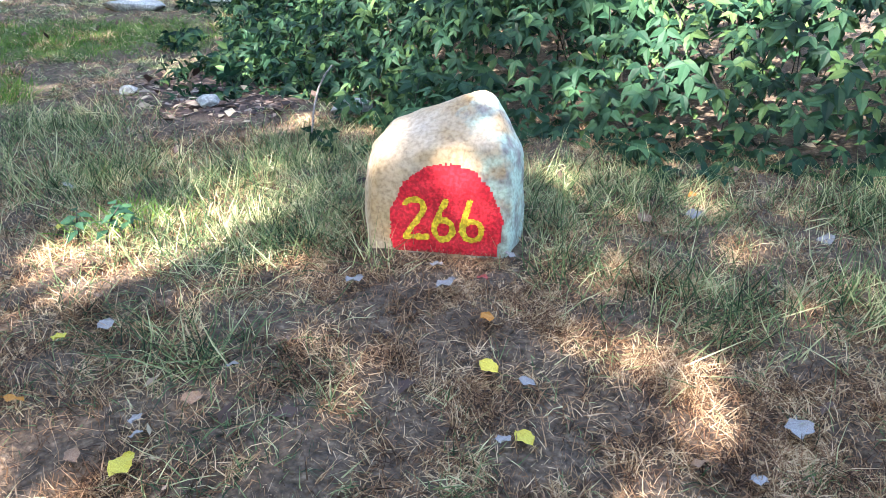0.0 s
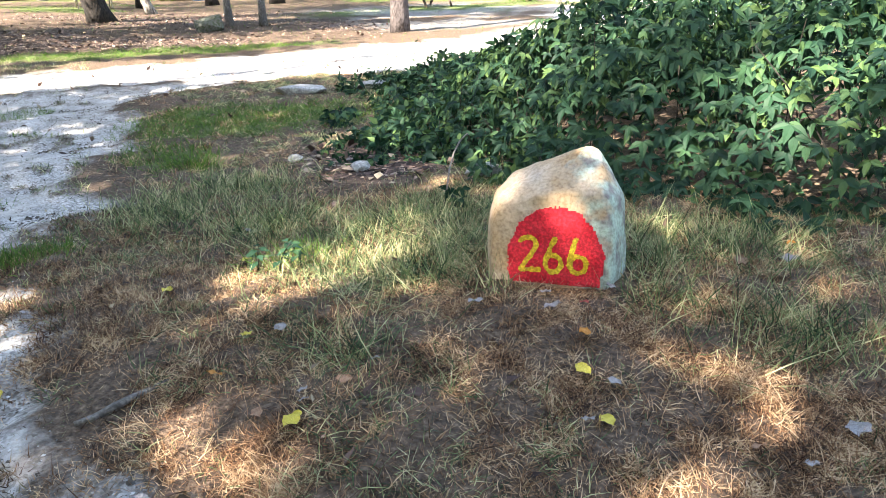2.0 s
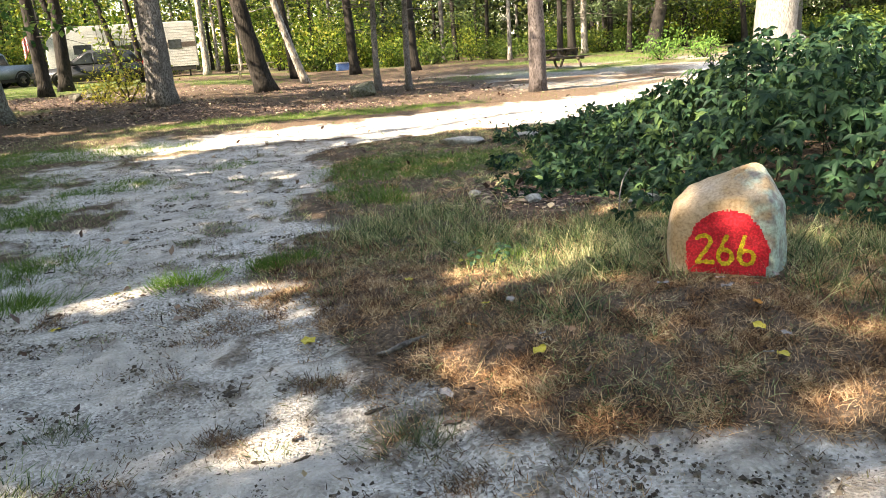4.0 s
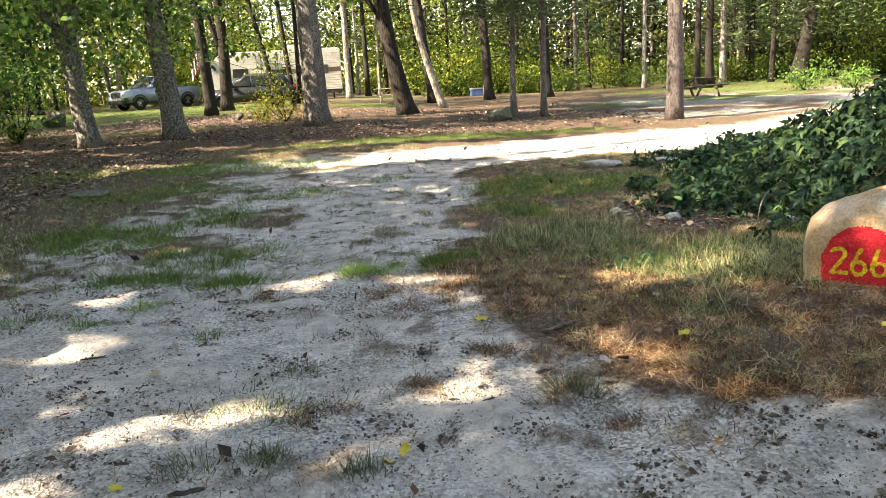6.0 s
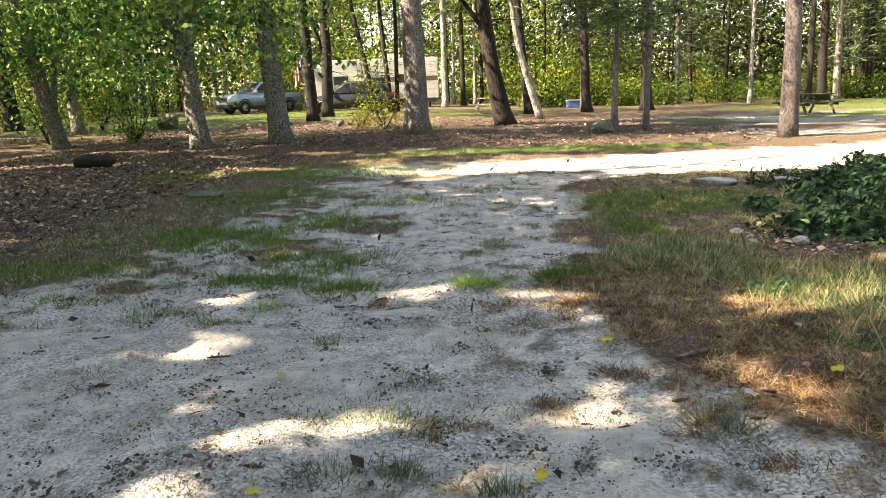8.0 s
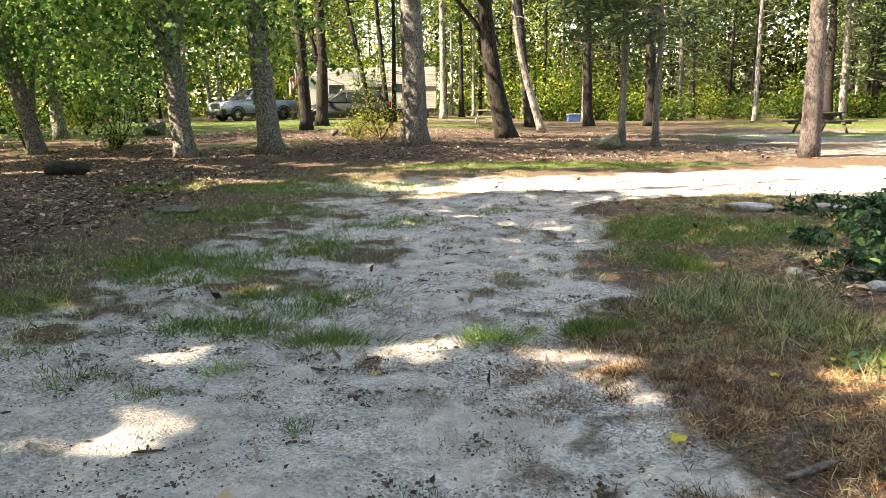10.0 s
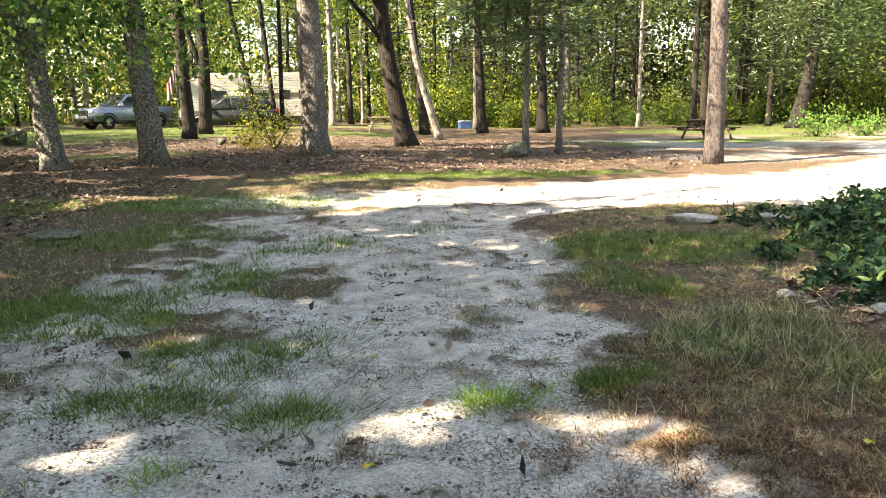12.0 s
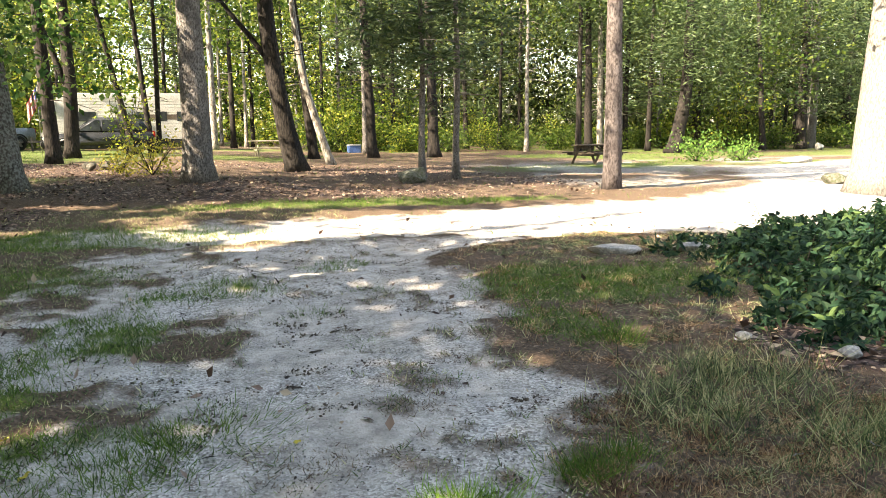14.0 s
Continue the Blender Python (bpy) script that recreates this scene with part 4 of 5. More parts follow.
def mats(x, y):
    out = np.zeros_like(x)
    for cx, cy, r in ((0.4, 4.62, 0.26), (0.18, 4.32, 0.16), (0.8, 4.86, 0.24), (0.15, 4.86, 0.16), (0.72, 3.52, 0.1), (-0.2, 3.02, 0.16), (0.28, 3.3, 0.09), (0.05, 3.95, 0.09), (1.0, 4.5, 0.3), (1.1, 2.55, 0.12), (-0.7, 5.15, 0.12), (0.75, 5.5, 0.2), (1.0, 6.2, 0.25)):
        out = np.maximum(out, np.exp(-((x - cx) ** 2 + (y - cy) ** 2) / r ** 2))
    return ss(out * 1.7 - 0.35 + (wave(x, y, 0.12, 95) - 0.5) * 0.9)


blades("moss_mats", "rust-brown mats of dead moss at the edge of the drive", 130000, (-1.0, 1.6, 2.4, 6.8), mats, lambda x, y: 0.026 + 0.02 * wave(x, y, 0.1, 96), 0.0038, RUST, 1.2, 1.1)
MOSS = leafy("dead moss", [(0.05, 0.033, 0.025), (0.12, 0.08, 0.055), (0.22, 0.16, 0.11), (0.12, 0.13, 0.06)], 0.15, 0.8)
blades("drive_scrub", "dark dry moss and grass tufts on the sandy drive", 150000, (-4, 3, 1.6, 12),
       lambda x, y: ss((wave(x, y, 0.42, 17) * 0.45 + wave(x, y, 0.13, 18) * 0.55 - 0.58) * 6) * (0.55 + 0.45 * ss((x + 0.6) / 0.8)) * (x < drive_right(y) + 0.2),
       lambda x, y: 0.028 + 0.02 * wave(x, y, 0.3, 48), 0.004, MOSS, 0.9, 1.1)


# ---- woods round the clearing ----
def wood_tree(bark, foliage, label, seed, crown_z, count, leaf, r, twigs):
    ob = tree((0.0, 200.0 + seed), (0.015 * math.sin(seed * 2.1), 0), r, 15, bark, label, crown=count, crown_r=2.6, crown_z=crown_z, leaf=leaf,
              foliage=foliage, twigs=twigs, twig_from=2.0, filtered=False, group="trees of the surrounding woods")
    return ob


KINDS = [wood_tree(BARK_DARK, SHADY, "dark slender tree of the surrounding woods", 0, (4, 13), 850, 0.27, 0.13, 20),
         wood_tree(BARK_DARK, UNDER, "leafy yellow-green tree of the surrounding woods", 1, (2.4, 12), 1300, 0.27, 0.10, 10),
         wood_tree(BARK_GREY, NEEDLE, "grey pine of the surrounding woods", 2, (5, 13), 1000, 0.28, 0.16, 34),
         wood_tree(BARK_PALE, UNDER, "pale-stemmed tree of the surrounding woods", 3, (3.5, 12), 1000, 0.27, 0.12, 14),
         wood_tree(BARK_DARK, NEEDLE, "dark pine of the surrounding woods", 4, (2.2, 12), 1150, 0.28, 0.18, 40)]


def shrub(name, label, foliage, height, width, count, leaf, at, category="shrub", group=""):
    ob = thing(name, label, category, (at[0], at[1], float(land(*at)) - 0.02), 0, group)
    stems = []
    tips = []
    for i in range(9):
        an = i * 2.4
        d = Vector((math.cos(an) * width * 0.45, math.sin(an) * width * 0.45, height * rng.uniform(0.6, 1.0)))
        lp = limb_points((0, 0, 0), d, d.length * 0.9, 0, 4, i)
        stems.append(tube(lp, [0.02, 0.016, 0.012, 0.009, 0.004], 5))
        tips += [tuple(lp[k] + Vector((rng.normal() * 0.12, rng.normal() * 0.12, 0)) * width) for k in (1, 2, 3, 4)]
    tagged(part("stalk", tubes("stalk", stems), BARK_DARK, ob), kind="stuff")
    p, s = clumps(tips, 0.16 * width, max(2, count // len(tips)), leaf, 0.8)
    p[:, 2] = np.abs(p[:, 2]) + 0.02
    part("foliage", scatter("foliage", FLAKE if group else LEAF, p, sphere_dirs(len(p)) + np.array([0, 0, -0.2]), sphere_dirs(len(p)) + np.array([0, 0, 0.9]), s, foliage), None, ob)
    return ob


SHRUBS = [shrub("shrub", "yellow-green shrub at the edge of the woods", UNDER, 2.2, 2.6, 700, 0.17, (0, 210), group="undergrowth shrubs"),
          shrub("shrub", "dense green shrub at the edge of the woods", CROWN, 1.5, 2.4, 700, 0.16, (0, 212), group="undergrowth shrubs"),
          shrub("shrub", "tall leafy sapling at the edge of the woods", UNDER, 4.5, 2.6, 1000, 0.18, (0, 214), group="undergrowth shrubs")]
taken = [t[0] for t in TREES]


def free(x, y, gap):
    return all(math.hypot(x - a, y - b) > gap for a, b in taken) and not (-19 < x < 0.5 and 35 < y < 51.5)


placed = 0
for k in range(900):
    y = 43 + 50 * rng.uniform() ** 1.2
    x = rng.uniform(-0.72 * y - 4, 1.15 * y)
    if placed < 235 and free(x, y, 1.6):
        taken.append((x, y))
        placed += 1
        copy_thing(KINDS[int(rng.choice(5, p=[0.2, 0.34, 0.12, 0.18, 0.16] if x < 9 else [0.3, 0.06, 0.16, 0.06, 0.42]))], pose(x, y, float(land(x, y)) - 0.08, rng.uniform(-2, 2), rng.uniform(-2, 2), rng.uniform(0, 360)))
placed = 0
for k in range(900):
    x = rng.uniform(-42, 52)
    front = np.interp(x, [-42, -20, -14, 0, 10, 24, 34, 52], [33, 38, 50, 50, 45, 43, 36, 34])
    y = front + rng.exponential(7)
    if placed < 170 and free(x, y, 1.0):
        placed += 1
        s = rng.uniform(0.6, 1.25)
        copy_thing(SHRUBS[int(rng.choice(3, p=[0.45, 0.3, 0.25] if x < 11 else [0.14, 0.72, 0.14]))], pose(x, y, float(land(x, y)) - 0.03, 0, 0, rng.uniform(0, 360)) @ Matrix.Scale(s, 4))
for i, ob in enumerate(KINDS):
    ob.matrix_basis = pose(-46 + 3.1 * i, 58 + 2.5 * i, 0.26)
for i, ob in enumerate(SHRUBS):
    ob.matrix_basis = pose(-44 + 4 * i, 46 + i, 0.3)


def far_woods():
    # left in bright UNDER, right in dark SHADY: sun and shade as leaf colour
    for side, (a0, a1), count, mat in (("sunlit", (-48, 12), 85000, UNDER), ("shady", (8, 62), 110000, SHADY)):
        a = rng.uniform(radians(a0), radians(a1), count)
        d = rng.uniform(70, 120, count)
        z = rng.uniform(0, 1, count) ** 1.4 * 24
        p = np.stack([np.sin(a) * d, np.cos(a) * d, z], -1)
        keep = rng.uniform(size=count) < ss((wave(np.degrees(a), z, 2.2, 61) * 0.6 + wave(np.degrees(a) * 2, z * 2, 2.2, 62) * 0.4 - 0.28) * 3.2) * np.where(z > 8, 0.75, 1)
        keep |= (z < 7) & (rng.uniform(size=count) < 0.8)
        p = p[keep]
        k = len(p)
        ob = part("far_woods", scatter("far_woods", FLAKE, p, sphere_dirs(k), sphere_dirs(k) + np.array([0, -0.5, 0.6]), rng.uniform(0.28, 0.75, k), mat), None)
        tagged(ob, "distant " + side + "-toned green woods behind the campsite", "woods", kind="stuff")
    # a closed layer of leaves added above the woods to shade them, thinner left
    count = 62000
    x, y = rng.uniform(-95, 95, count), rng.uniform(38, 125, count)
    keep = (rng.uniform(size=count) < ss((wave(x, y, 5, 63) * 0.5 + wave(x, y, 2, 64) * 0.5 - 0.3) * 3.5)) & (rng.uniform(size=count) < np.where(x < 14, 0.4, 1.0)) & ~((x > -22) & (x < 22) & (y < 46)) & ~((x > 22) & (y < 41))
    x, y = x[keep], y[keep]
    k = len(x)
    p = np.stack([x, y, rng.uniform(13, 20, k)], -1)
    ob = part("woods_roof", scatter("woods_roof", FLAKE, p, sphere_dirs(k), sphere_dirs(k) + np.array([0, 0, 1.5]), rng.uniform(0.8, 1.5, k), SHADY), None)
    tagged(ob, "high leaf layer added to shade the surrounding woods", "woods", kind="stuff")
    # woods that close the place on the other sides
    n = 9000
    a = rng.uniform(radians(62), radians(312), n)
    d = rng.uniform(30, 60, n)
    z = rng.uniform(0, 1, n) * 16
    p = np.stack([np.sin(a) * d, np.cos(a) * d, z], -1)
    ob = part("woods_behind", scatter("woods_behind", FLAKE, p, sphere_dirs(n), sphere_dirs(n), rng.uniform(0.9, 2.0, n), CROWN), None)
    tagged(ob, "green woods on the other sides of the campsite", "woods", kind="stuff")


far_woods()
shrub("shrub", "low shrub with yellowing leaves beside a pine", leafy("yellowing leaves", [(0.12, 0.15, 0.025), (0.24, 0.24, 0.04), (0.38, 0.31, 0.06)], 0.45), 1.1, 1.7, 900, 0.09, (-2.75, 24.6))
shrub("shrub", "small yellowing shrub beside a pine", leafy("yellowed leaves", [(0.14, 0.16, 0.03), (0.3, 0.27, 0.05)], 0.45), 0.8, 1.0, 350, 0.09, (-3.7, 25.6))
shrub("sapling", "leafy green maple sapling before the parked car", UNDER, 4.2, 1.9, 420, 0.17, (-4.7, 36.2), "tree")
shrub("shrub", "fresh green shrub on the far side of the road", leafy("fresh leaves", [(0.05, 0.13, 0.025), (0.1, 0.2, 0.04), (0.16, 0.26, 0.06)], 0.4), 1.1, 1.9, 800, 0.12, (17.2, 28.6))
shrub("shrub", "fresh green shrub on the far side of the road", leafy("fresh leaves too", [(0.05, 0.13, 0.025), (0.1, 0.2, 0.04), (0.16, 0.26, 0.06)], 0.4), 0.9, 1.4, 600, 0.12, (19.0, 28.2))
shrub("sapling", "slender leafy sapling at the edge of the clearing", OAK, 3.4, 2.6, 1500, 0.12, (-12.9, 22.6), "tree")
shrub("sapling", "slender dark green sapling under the oak", OAK, 2.6, 2.2, 1300, 0.11, (-10.6, 23.6), "tree")
shrub("sapling", "leafy sapling at the edge of the woods", UNDER, 3.6, 2.8, 1500, 0.13, (-14.6, 29.5), "tree")
shrub("shrub", "low leafy shrub under the trees", UNDER, 0.7, 0.8, 200, 0.1, (-10.2, 22.5))


# ---- boulders and logs ----
GREY_STONE = mottled("grey field stone", (0.09, 0.086, 0.076), (0.16, 0.155, 0.135), (0.05, 0.06, 0.03), 6, 22, 0.95, 0.8, depth=0.02)
PALE_STONE = mottled("pale stone", (0.3, 0.29, 0.28), (0.44, 0.43, 0.41), None, 8, 50, 0.9, 0.5, depth=0.006)
DARK_STONE = mottled("dark stone", (0.06, 0.058, 0.05), (0.15, 0.14, 0.12), None, 5, 30, 0.95, 0.8, depth=0.02)


def boulder(at, size, label, mat, seed, sink=0.2, name="boulder", turn=0):
    r = np.random.default_rng(seed)
    v = unit(r.normal(size=(16, 3))) * np.array(size) / 2 * r.uniform(0.85, 1.1, (16, 1))
    v[:, 2] += size[2] * (0.5 - sink)
    bm = stone_mesh(name, [tuple(p) for p in v], 2, 0.025 * min(size), seed, 0.08 * min(size))
    ob = part(name, bm, mat, smooth=True)
    ob.matrix_basis = pose(at[0], at[1], float(surface(*at)), 0, 0, turn)
    return tagged(ob, label, "rock")


boulder((3.75, 21.2), (0.85, 0.6, 0.6), "mossy grey boulder beside a slender pine", GREY_STONE, 11)
boulder((-11.7, 28.8), (0.95, 0.8, 0.85), "rounded dark boulder in the clearing", DARK_STONE, 12)
boulder((3.35, 10.35), (0.85, 0.4, 0.16), "flat grey stone slab in the grass", PALE_STONE, 13, 0.3)
boulder((4.25, 10.2), (0.55, 0.35, 0.13), "flat grey stone slab in the grass", PALE_STONE, 14, 0.3)
boulder((-4.0, 10.85), (0.65, 0.45, 0.14), "flat weathered grey stone in the turf", GREY_STONE, 15, 0.35)
boulder((2.52, 7.1), (0.17, 0.1, 0.07), "small pale stone in dry grass", PALE_STONE, 16)
boulder((2.9, 6.55), (0.22, 0.14, 0.1), "small pale stone in leaf litter", PALE_STONE, 17)
boulder((3.6, 5.9), (0.3, 0.2, 0.14), "pale stone under the creeper", PALE_STONE, 18)
boulder((20.3, 26.6), (1.6, 1.0, 0.36), "low pale stone mound beside the road", PALE_STONE, 19, 0.35)
boulder((13.4, 17.6), (0.8, 0.6, 0.35), "low grey stone beside a thick tree", GREY_STONE, 20)
boulder((31, 37), (0.6, 0.5, 0.6), "pale upright stone at the woods' edge", PALE_STONE, 21)
for k in range(8):
    an = k * 0.8
    boulder((-4.3 + 0.5 * math.cos(an), 27.2 + 0.4 * math.sin(an)), (0.34, 0.28, 0.3), "dark stone of a campfire ring", DARK_STONE, 30 + k, 0.25, "fire_ring_stone", k * 40)


def log(at, length, r, turn, label, mat, name="log", flat=1.0):
    z = float(surface(*at)) + r * 0.8
    pts = [(-length / 2 + length * i / 5, 0.06 * length * noise.noise((i * 0.7, at[0], 0)), 0.02 * noise.noise((i, at[1], 2))) for i in range(6)]
    ob = part(name, tubes(name, [tube(pts, [r * q for q in (0.6, 1, 1.1, 0.85, 0.95, 0.35)], 9, 0.7, at[0] * 3)]), mat, smooth=True)
    ob.matrix_basis = pose(at[0], at[1], z - r * 0.8 * (1 - flat), 0, 0, turn) @ Matrix.Diagonal((1, 1, flat, 1))
    return tagged(ob, label, "wood")


CHAR = mottled("charred wood", (0.012, 0.011, 0.01), (0.04, 0.036, 0.032), None, 8, 40, 0.9, 1.0, depth=0.02)
CHIP = mottled("dark bark chip", (0.035, 0.026, 0.02), (0.09, 0.07, 0.055), None, 20, 90, 0.9, 0.8, depth=0.004)
log((-8.2, 16.0), 0.85, 0.16, 8, "short charred black log on leaf litter", CHAR)
STICK = mottled("weathered grey stick", (0.12, 0.1, 0.09), (0.25, 0.22, 0.2), None, 20, 90, 0.9, 0.8, depth=0.004)
log((1.15, 3.72), 0.34, 0.013, 28, "weathered grey stick at the grass edge", STICK, "stick")
for (x, y), ln, turn in (((-0.6, 2.41), 0.13, 8), ((-0.92, 2.66), 0.09, -15), ((-1.51, 4.01), 0.13, 10), ((0.6, 2.97), 0.07, 30), ((0.45, 3.02), 0.06, -20), ((-0.37, 2.68), 0.05, 60),
                         ((-1.25, 3.41), 0.05, 0), ((0.35, 3.62), 0.08, 20), ((0.55, 3.7), 0.06, -10), ((0.9, 3.2), 0.08, 15), ((-2.0, 3.6), 0.1, 5), ((-2.4, 4.4), 0.12, 20),
                         ((-0.7, 5.2), 0.1, 35), ((-1.0, 5.05), 0.12, -25), ((-0.62, 5.0), 0.07, 0), ((-0.3, 7.9), 0.1, 20), ((-0.5, 7.2), 0.09, -40), ((-0.1, 8.4), 0.08, 15)):
    log((x, y), ln, 0.005 + 0.06 * ln, turn, "dark flake of bark on sand", CHIP, "bark_chip", 0.45)
vine = [(3.9 - 0.10 * i, 6.6 - 0.16 * i + 0.03 * math.sin(i), 0.34 * math.sin(min(1, i / 9) * 2.6) + 0.02 + float(land(3.4, 6))) for i in range(10)]
tagged(part("vine", tubes("vine", [tube(vine, [0.006] * 10, 5)]), STICK, smooth=True), "thin bare vine arching over the grass", "vine")


# ---- fallen leaves ----
def fallen(name, c1, c2):
    return mottled(name, c1, c2, None, 30, 120, 0.7, 0.3, depth=0.002)


TONES = {"pale": fallen("pale fallen leaf", (0.27, 0.24, 0.235), (0.4, 0.365, 0.355)), "yellow": fallen("yellow fallen leaf", (0.55, 0.42, 0.05), (0.7, 0.58, 0.1)),
         "orange": fallen("orange fallen leaf", (0.5, 0.17, 0.03), (0.62, 0.28, 0.05)), "brown": fallen("brown fallen leaf", (0.24, 0.13, 0.08), (0.36, 0.22, 0.14)),
         "red": fallen("red fallen leaf", (0.35, 0.05, 0.05), (0.48, 0.1, 0.07))}


def leaf_mesh(tone):
    """An ovate leaf with a toothed rim, a midrib fold and a curled tip."""
    bm = bmesh.new()
    n = 9
    mid = [bm.verts.new((0, i / n, 0.05 * math.sin(i / n * 3.1))) for i in range(n + 1)]
    for sign in (-1, 1):
        rim = [bm.verts.new((sign * (0.36 * math.sin(math.pi * (i / n) ** 0.8) + (0.03 if i % 2 else -0.02)), i / n + 0.03, 0.12 * math.sin(i * 1.1 + sign) * 0.6 + 0.08)) for i in range(1, n)]
        for i in range(n):
            a, b = mid[i], mid[i + 1]
            c, d = (rim[i] if i < n - 1 else None), (rim[i - 1] if i > 0 else None)
            q = [v for v in (a, b, c, d) if v]
            bm.faces.new(q if sign > 0 else q[::-1])
    stalk = [bm.verts.new(p) for p in ((-0.012, 0, 0), (0.012, 0, 0), (0.01, -0.3, 0.03))]
    bm.faces.new(stalk)
    mesh = bpy.data.meshes.new("fallen_leaf")
    bm.to_mesh(mesh)
    bm.free()
    return turned(mesh, TONES[tone])


LEAF_MESH = {t: leaf_mesh(t) for t in TONES}
FALLEN = [("pale", 2.73, 3.63, 0.09), ("pale", 2.43, 3.69, 0.11), ("red", 2.82, 3.49, 0.06), ("orange", 2.72, 3.28, 0.07), ("yellow", 2.58, 3.07, 0.08), ("pale", 2.63, 2.97, 0.07),
          ("pale", 4.23, 3.06, 0.12), ("brown", 4.5, 3.75, 0.09), ("brown", 3.66, 3.54, 0.10), ("pale", 3.88, 3.5, 0.11), ("yellow", 1.72, 4.86, 0.08), ("pale", 1.75, 3.9, 0.08),
          ("yellow", 1.61, 3.92, 0.07), ("orange", 1.47, 3.64, 0.07), ("pale", 1.66, 3.33, 0.06), ("yellow", 1.59, 3.23, 0.09), ("pale", 2.42, 2.84, 0.08), ("yellow", 2.46, 2.78, 0.08),
          ("pale", 3.12, 2.5, 0.13), ("pale", 3.03, 3.55, 0.07), ("pale", 2.82, 2.4, 0.08), ("brown", 2.73, 2.53, 0.06), ("brown", 1.86, 3.4, 0.07), ("pale", 1.96, 3.5, 0.06),
          ("pale", 2.66, 3.5, 0.11), ("orange", 4.09, 3.66, 0.06), ("yellow", 0.73, 4.07, 0.12), ("pale", 1.19, 3.07, 0.10), ("pale", 1.7, 2.5, 0.13), ("orange", 1.35, 2.3, 0.06),
          ("yellow", 0.11, 2.52, 0.08), ("yellow", 0.2, 2.54, 0.08), ("brown", 1.53, 3.39, 0.06), ("red", -1.37, 3.18, 0.07), ("orange", -1.58, 3.13, 0.06), ("brown", 0.21, 2.19, 0.08),
          ("yellow", -0.84, 2.46, 0.07), ("pale", 1.7, 3.4, 0.07), ("pale", -2.2, 6.87, 0.09), ("yellow", -1.9, 6.71, 0.07), ("yellow", -1.74, 6.25, 0.08), ("yellow", -1.8, 6.05, 0.06),
          ("yellow", -0.55, 6.36, 0.05), ("yellow", -0.62, 4.98, 0.08), ("pale", -0.94, 4.98, 0.08), ("pale", 1.47, 5.44, 0.08), ("pale", 1.88, 5.36, 0.09), ("yellow", 1.34, 4.63, 0.08),
          ("pale", 0.79, 4.77, 0.07), ("red", -0.1, 5.62, 0.09), ("brown", -0.2, 5.7, 0.08), ("red", -0.28, 5.6, 0.07), ("brown", -0.36, 5.55, 0.08), ("yellow", -0.4, 5.45, 0.07), ("brown", 0.05, 5.3, 0.07)]
WORDS = {"pale": "pale grey-white fallen leaf lying on the grass", "yellow": "yellow fallen leaf lying on the ground", "orange": "orange fallen leaf lying on the ground",
         "brown": "curled brown fallen leaf on the ground", "red": "dull red fallen leaf on the ground"}
for tone, x, y, s in FALLEN:
    lift = 0.03 if x > drive_right(y) else 0.008
    ob = new("fallen_leaf", LEAF_MESH[tone])
    ob.matrix_basis = pose(x, y, float(surface(x, y)) + lift, rng.uniform(-22, 30), rng.uniform(-20, 20), rng.uniform(0, 360)) @ Matrix.Scale(s * (0.72 if tone == "pale" else 0.85), 4)
    tagged(ob, WORDS[tone], "leaf", "fallen leaves")


def strewn(name, label, n, box_, chance, size, mat, lift=0.006, shape=FLAKE, flat=0.35, category="litter"):
    x0, x1, y0, y1 = box_
    x, y = rng.uniform(x0, x1, n), rng.uniform(y0, y1, n)
    keep = rng.uniform(size=n) < chance(x, y)
    x, y = x[keep], y[keep]
    k = len(x)
    along = np.stack([rng.normal(size=k), rng.normal(size=k), rng.normal(size=k) * flat], -1)
    up = np.stack([rng.normal(size=k) * flat, rng.normal(size=k) * flat, np.ones(k)], -1)
    pos = np.stack([x, y, surface(x, y) + lift], -1)
    return tagged(part(name, scatter(name, shape, pos, along, up, size * (0.35 + rng.exponential(0.55, k).clip(0, 1.4)), mat), None), label, category, kind="stuff")


LITTER = leafy("leaf litter", [(0.02, 0.012, 0.011), (0.06, 0.036, 0.03), (0.12, 0.074, 0.06), (0.24, 0.165, 0.13), (0.45, 0.36, 0.24)], 0.1, 0.8)
strewn("leaf_litter", "brown leaf litter strewn under the trees", 110000, (-12, 9, 4.5, 30), lambda x, y: zones(x, y)[1] * np.clip(12 / y, 0.3, 1), 0.06, LITTER, 0.012)
strewn("loose_leaves", "scattered dry leaves on grass and sand", 9000, (-5, 6, 1.2, 14), lambda x, y: 0.10 + 0.25 * (wave(x, y, 0.6, 71) > 0.62) + 0 * x, 0.055, LITTER, 0.012, LEAF, 0.6)
PEBBLE = ([(-0.5, 0, 0), (0.5, 0.1, 0), (0, 0.55, 0.05), (0.05, -0.5, 0), (0, 0, 0.42)], [(0, 4, 3), (3, 4, 1), (1, 4, 2), (2, 4, 0)])
strewn("gravel", "small grey pebbles in the sand", 150000, (-4, 3, 1.8, 12), lambda x, y: zones(x, y)[0] * ss((wave(x, y, 0.8, 72) - 0.2) * 2.5) * np.clip(5 / y, 0.3, 1), 0.009,
       leafy("pebbles", [(0.06, 0.056, 0.054), (0.2, 0.19, 0.18), (0.4, 0.38, 0.36), (0.6, 0.58, 0.56)], 0.0, 0.85), 0.0, PEBBLE, 0.3, "gravel")
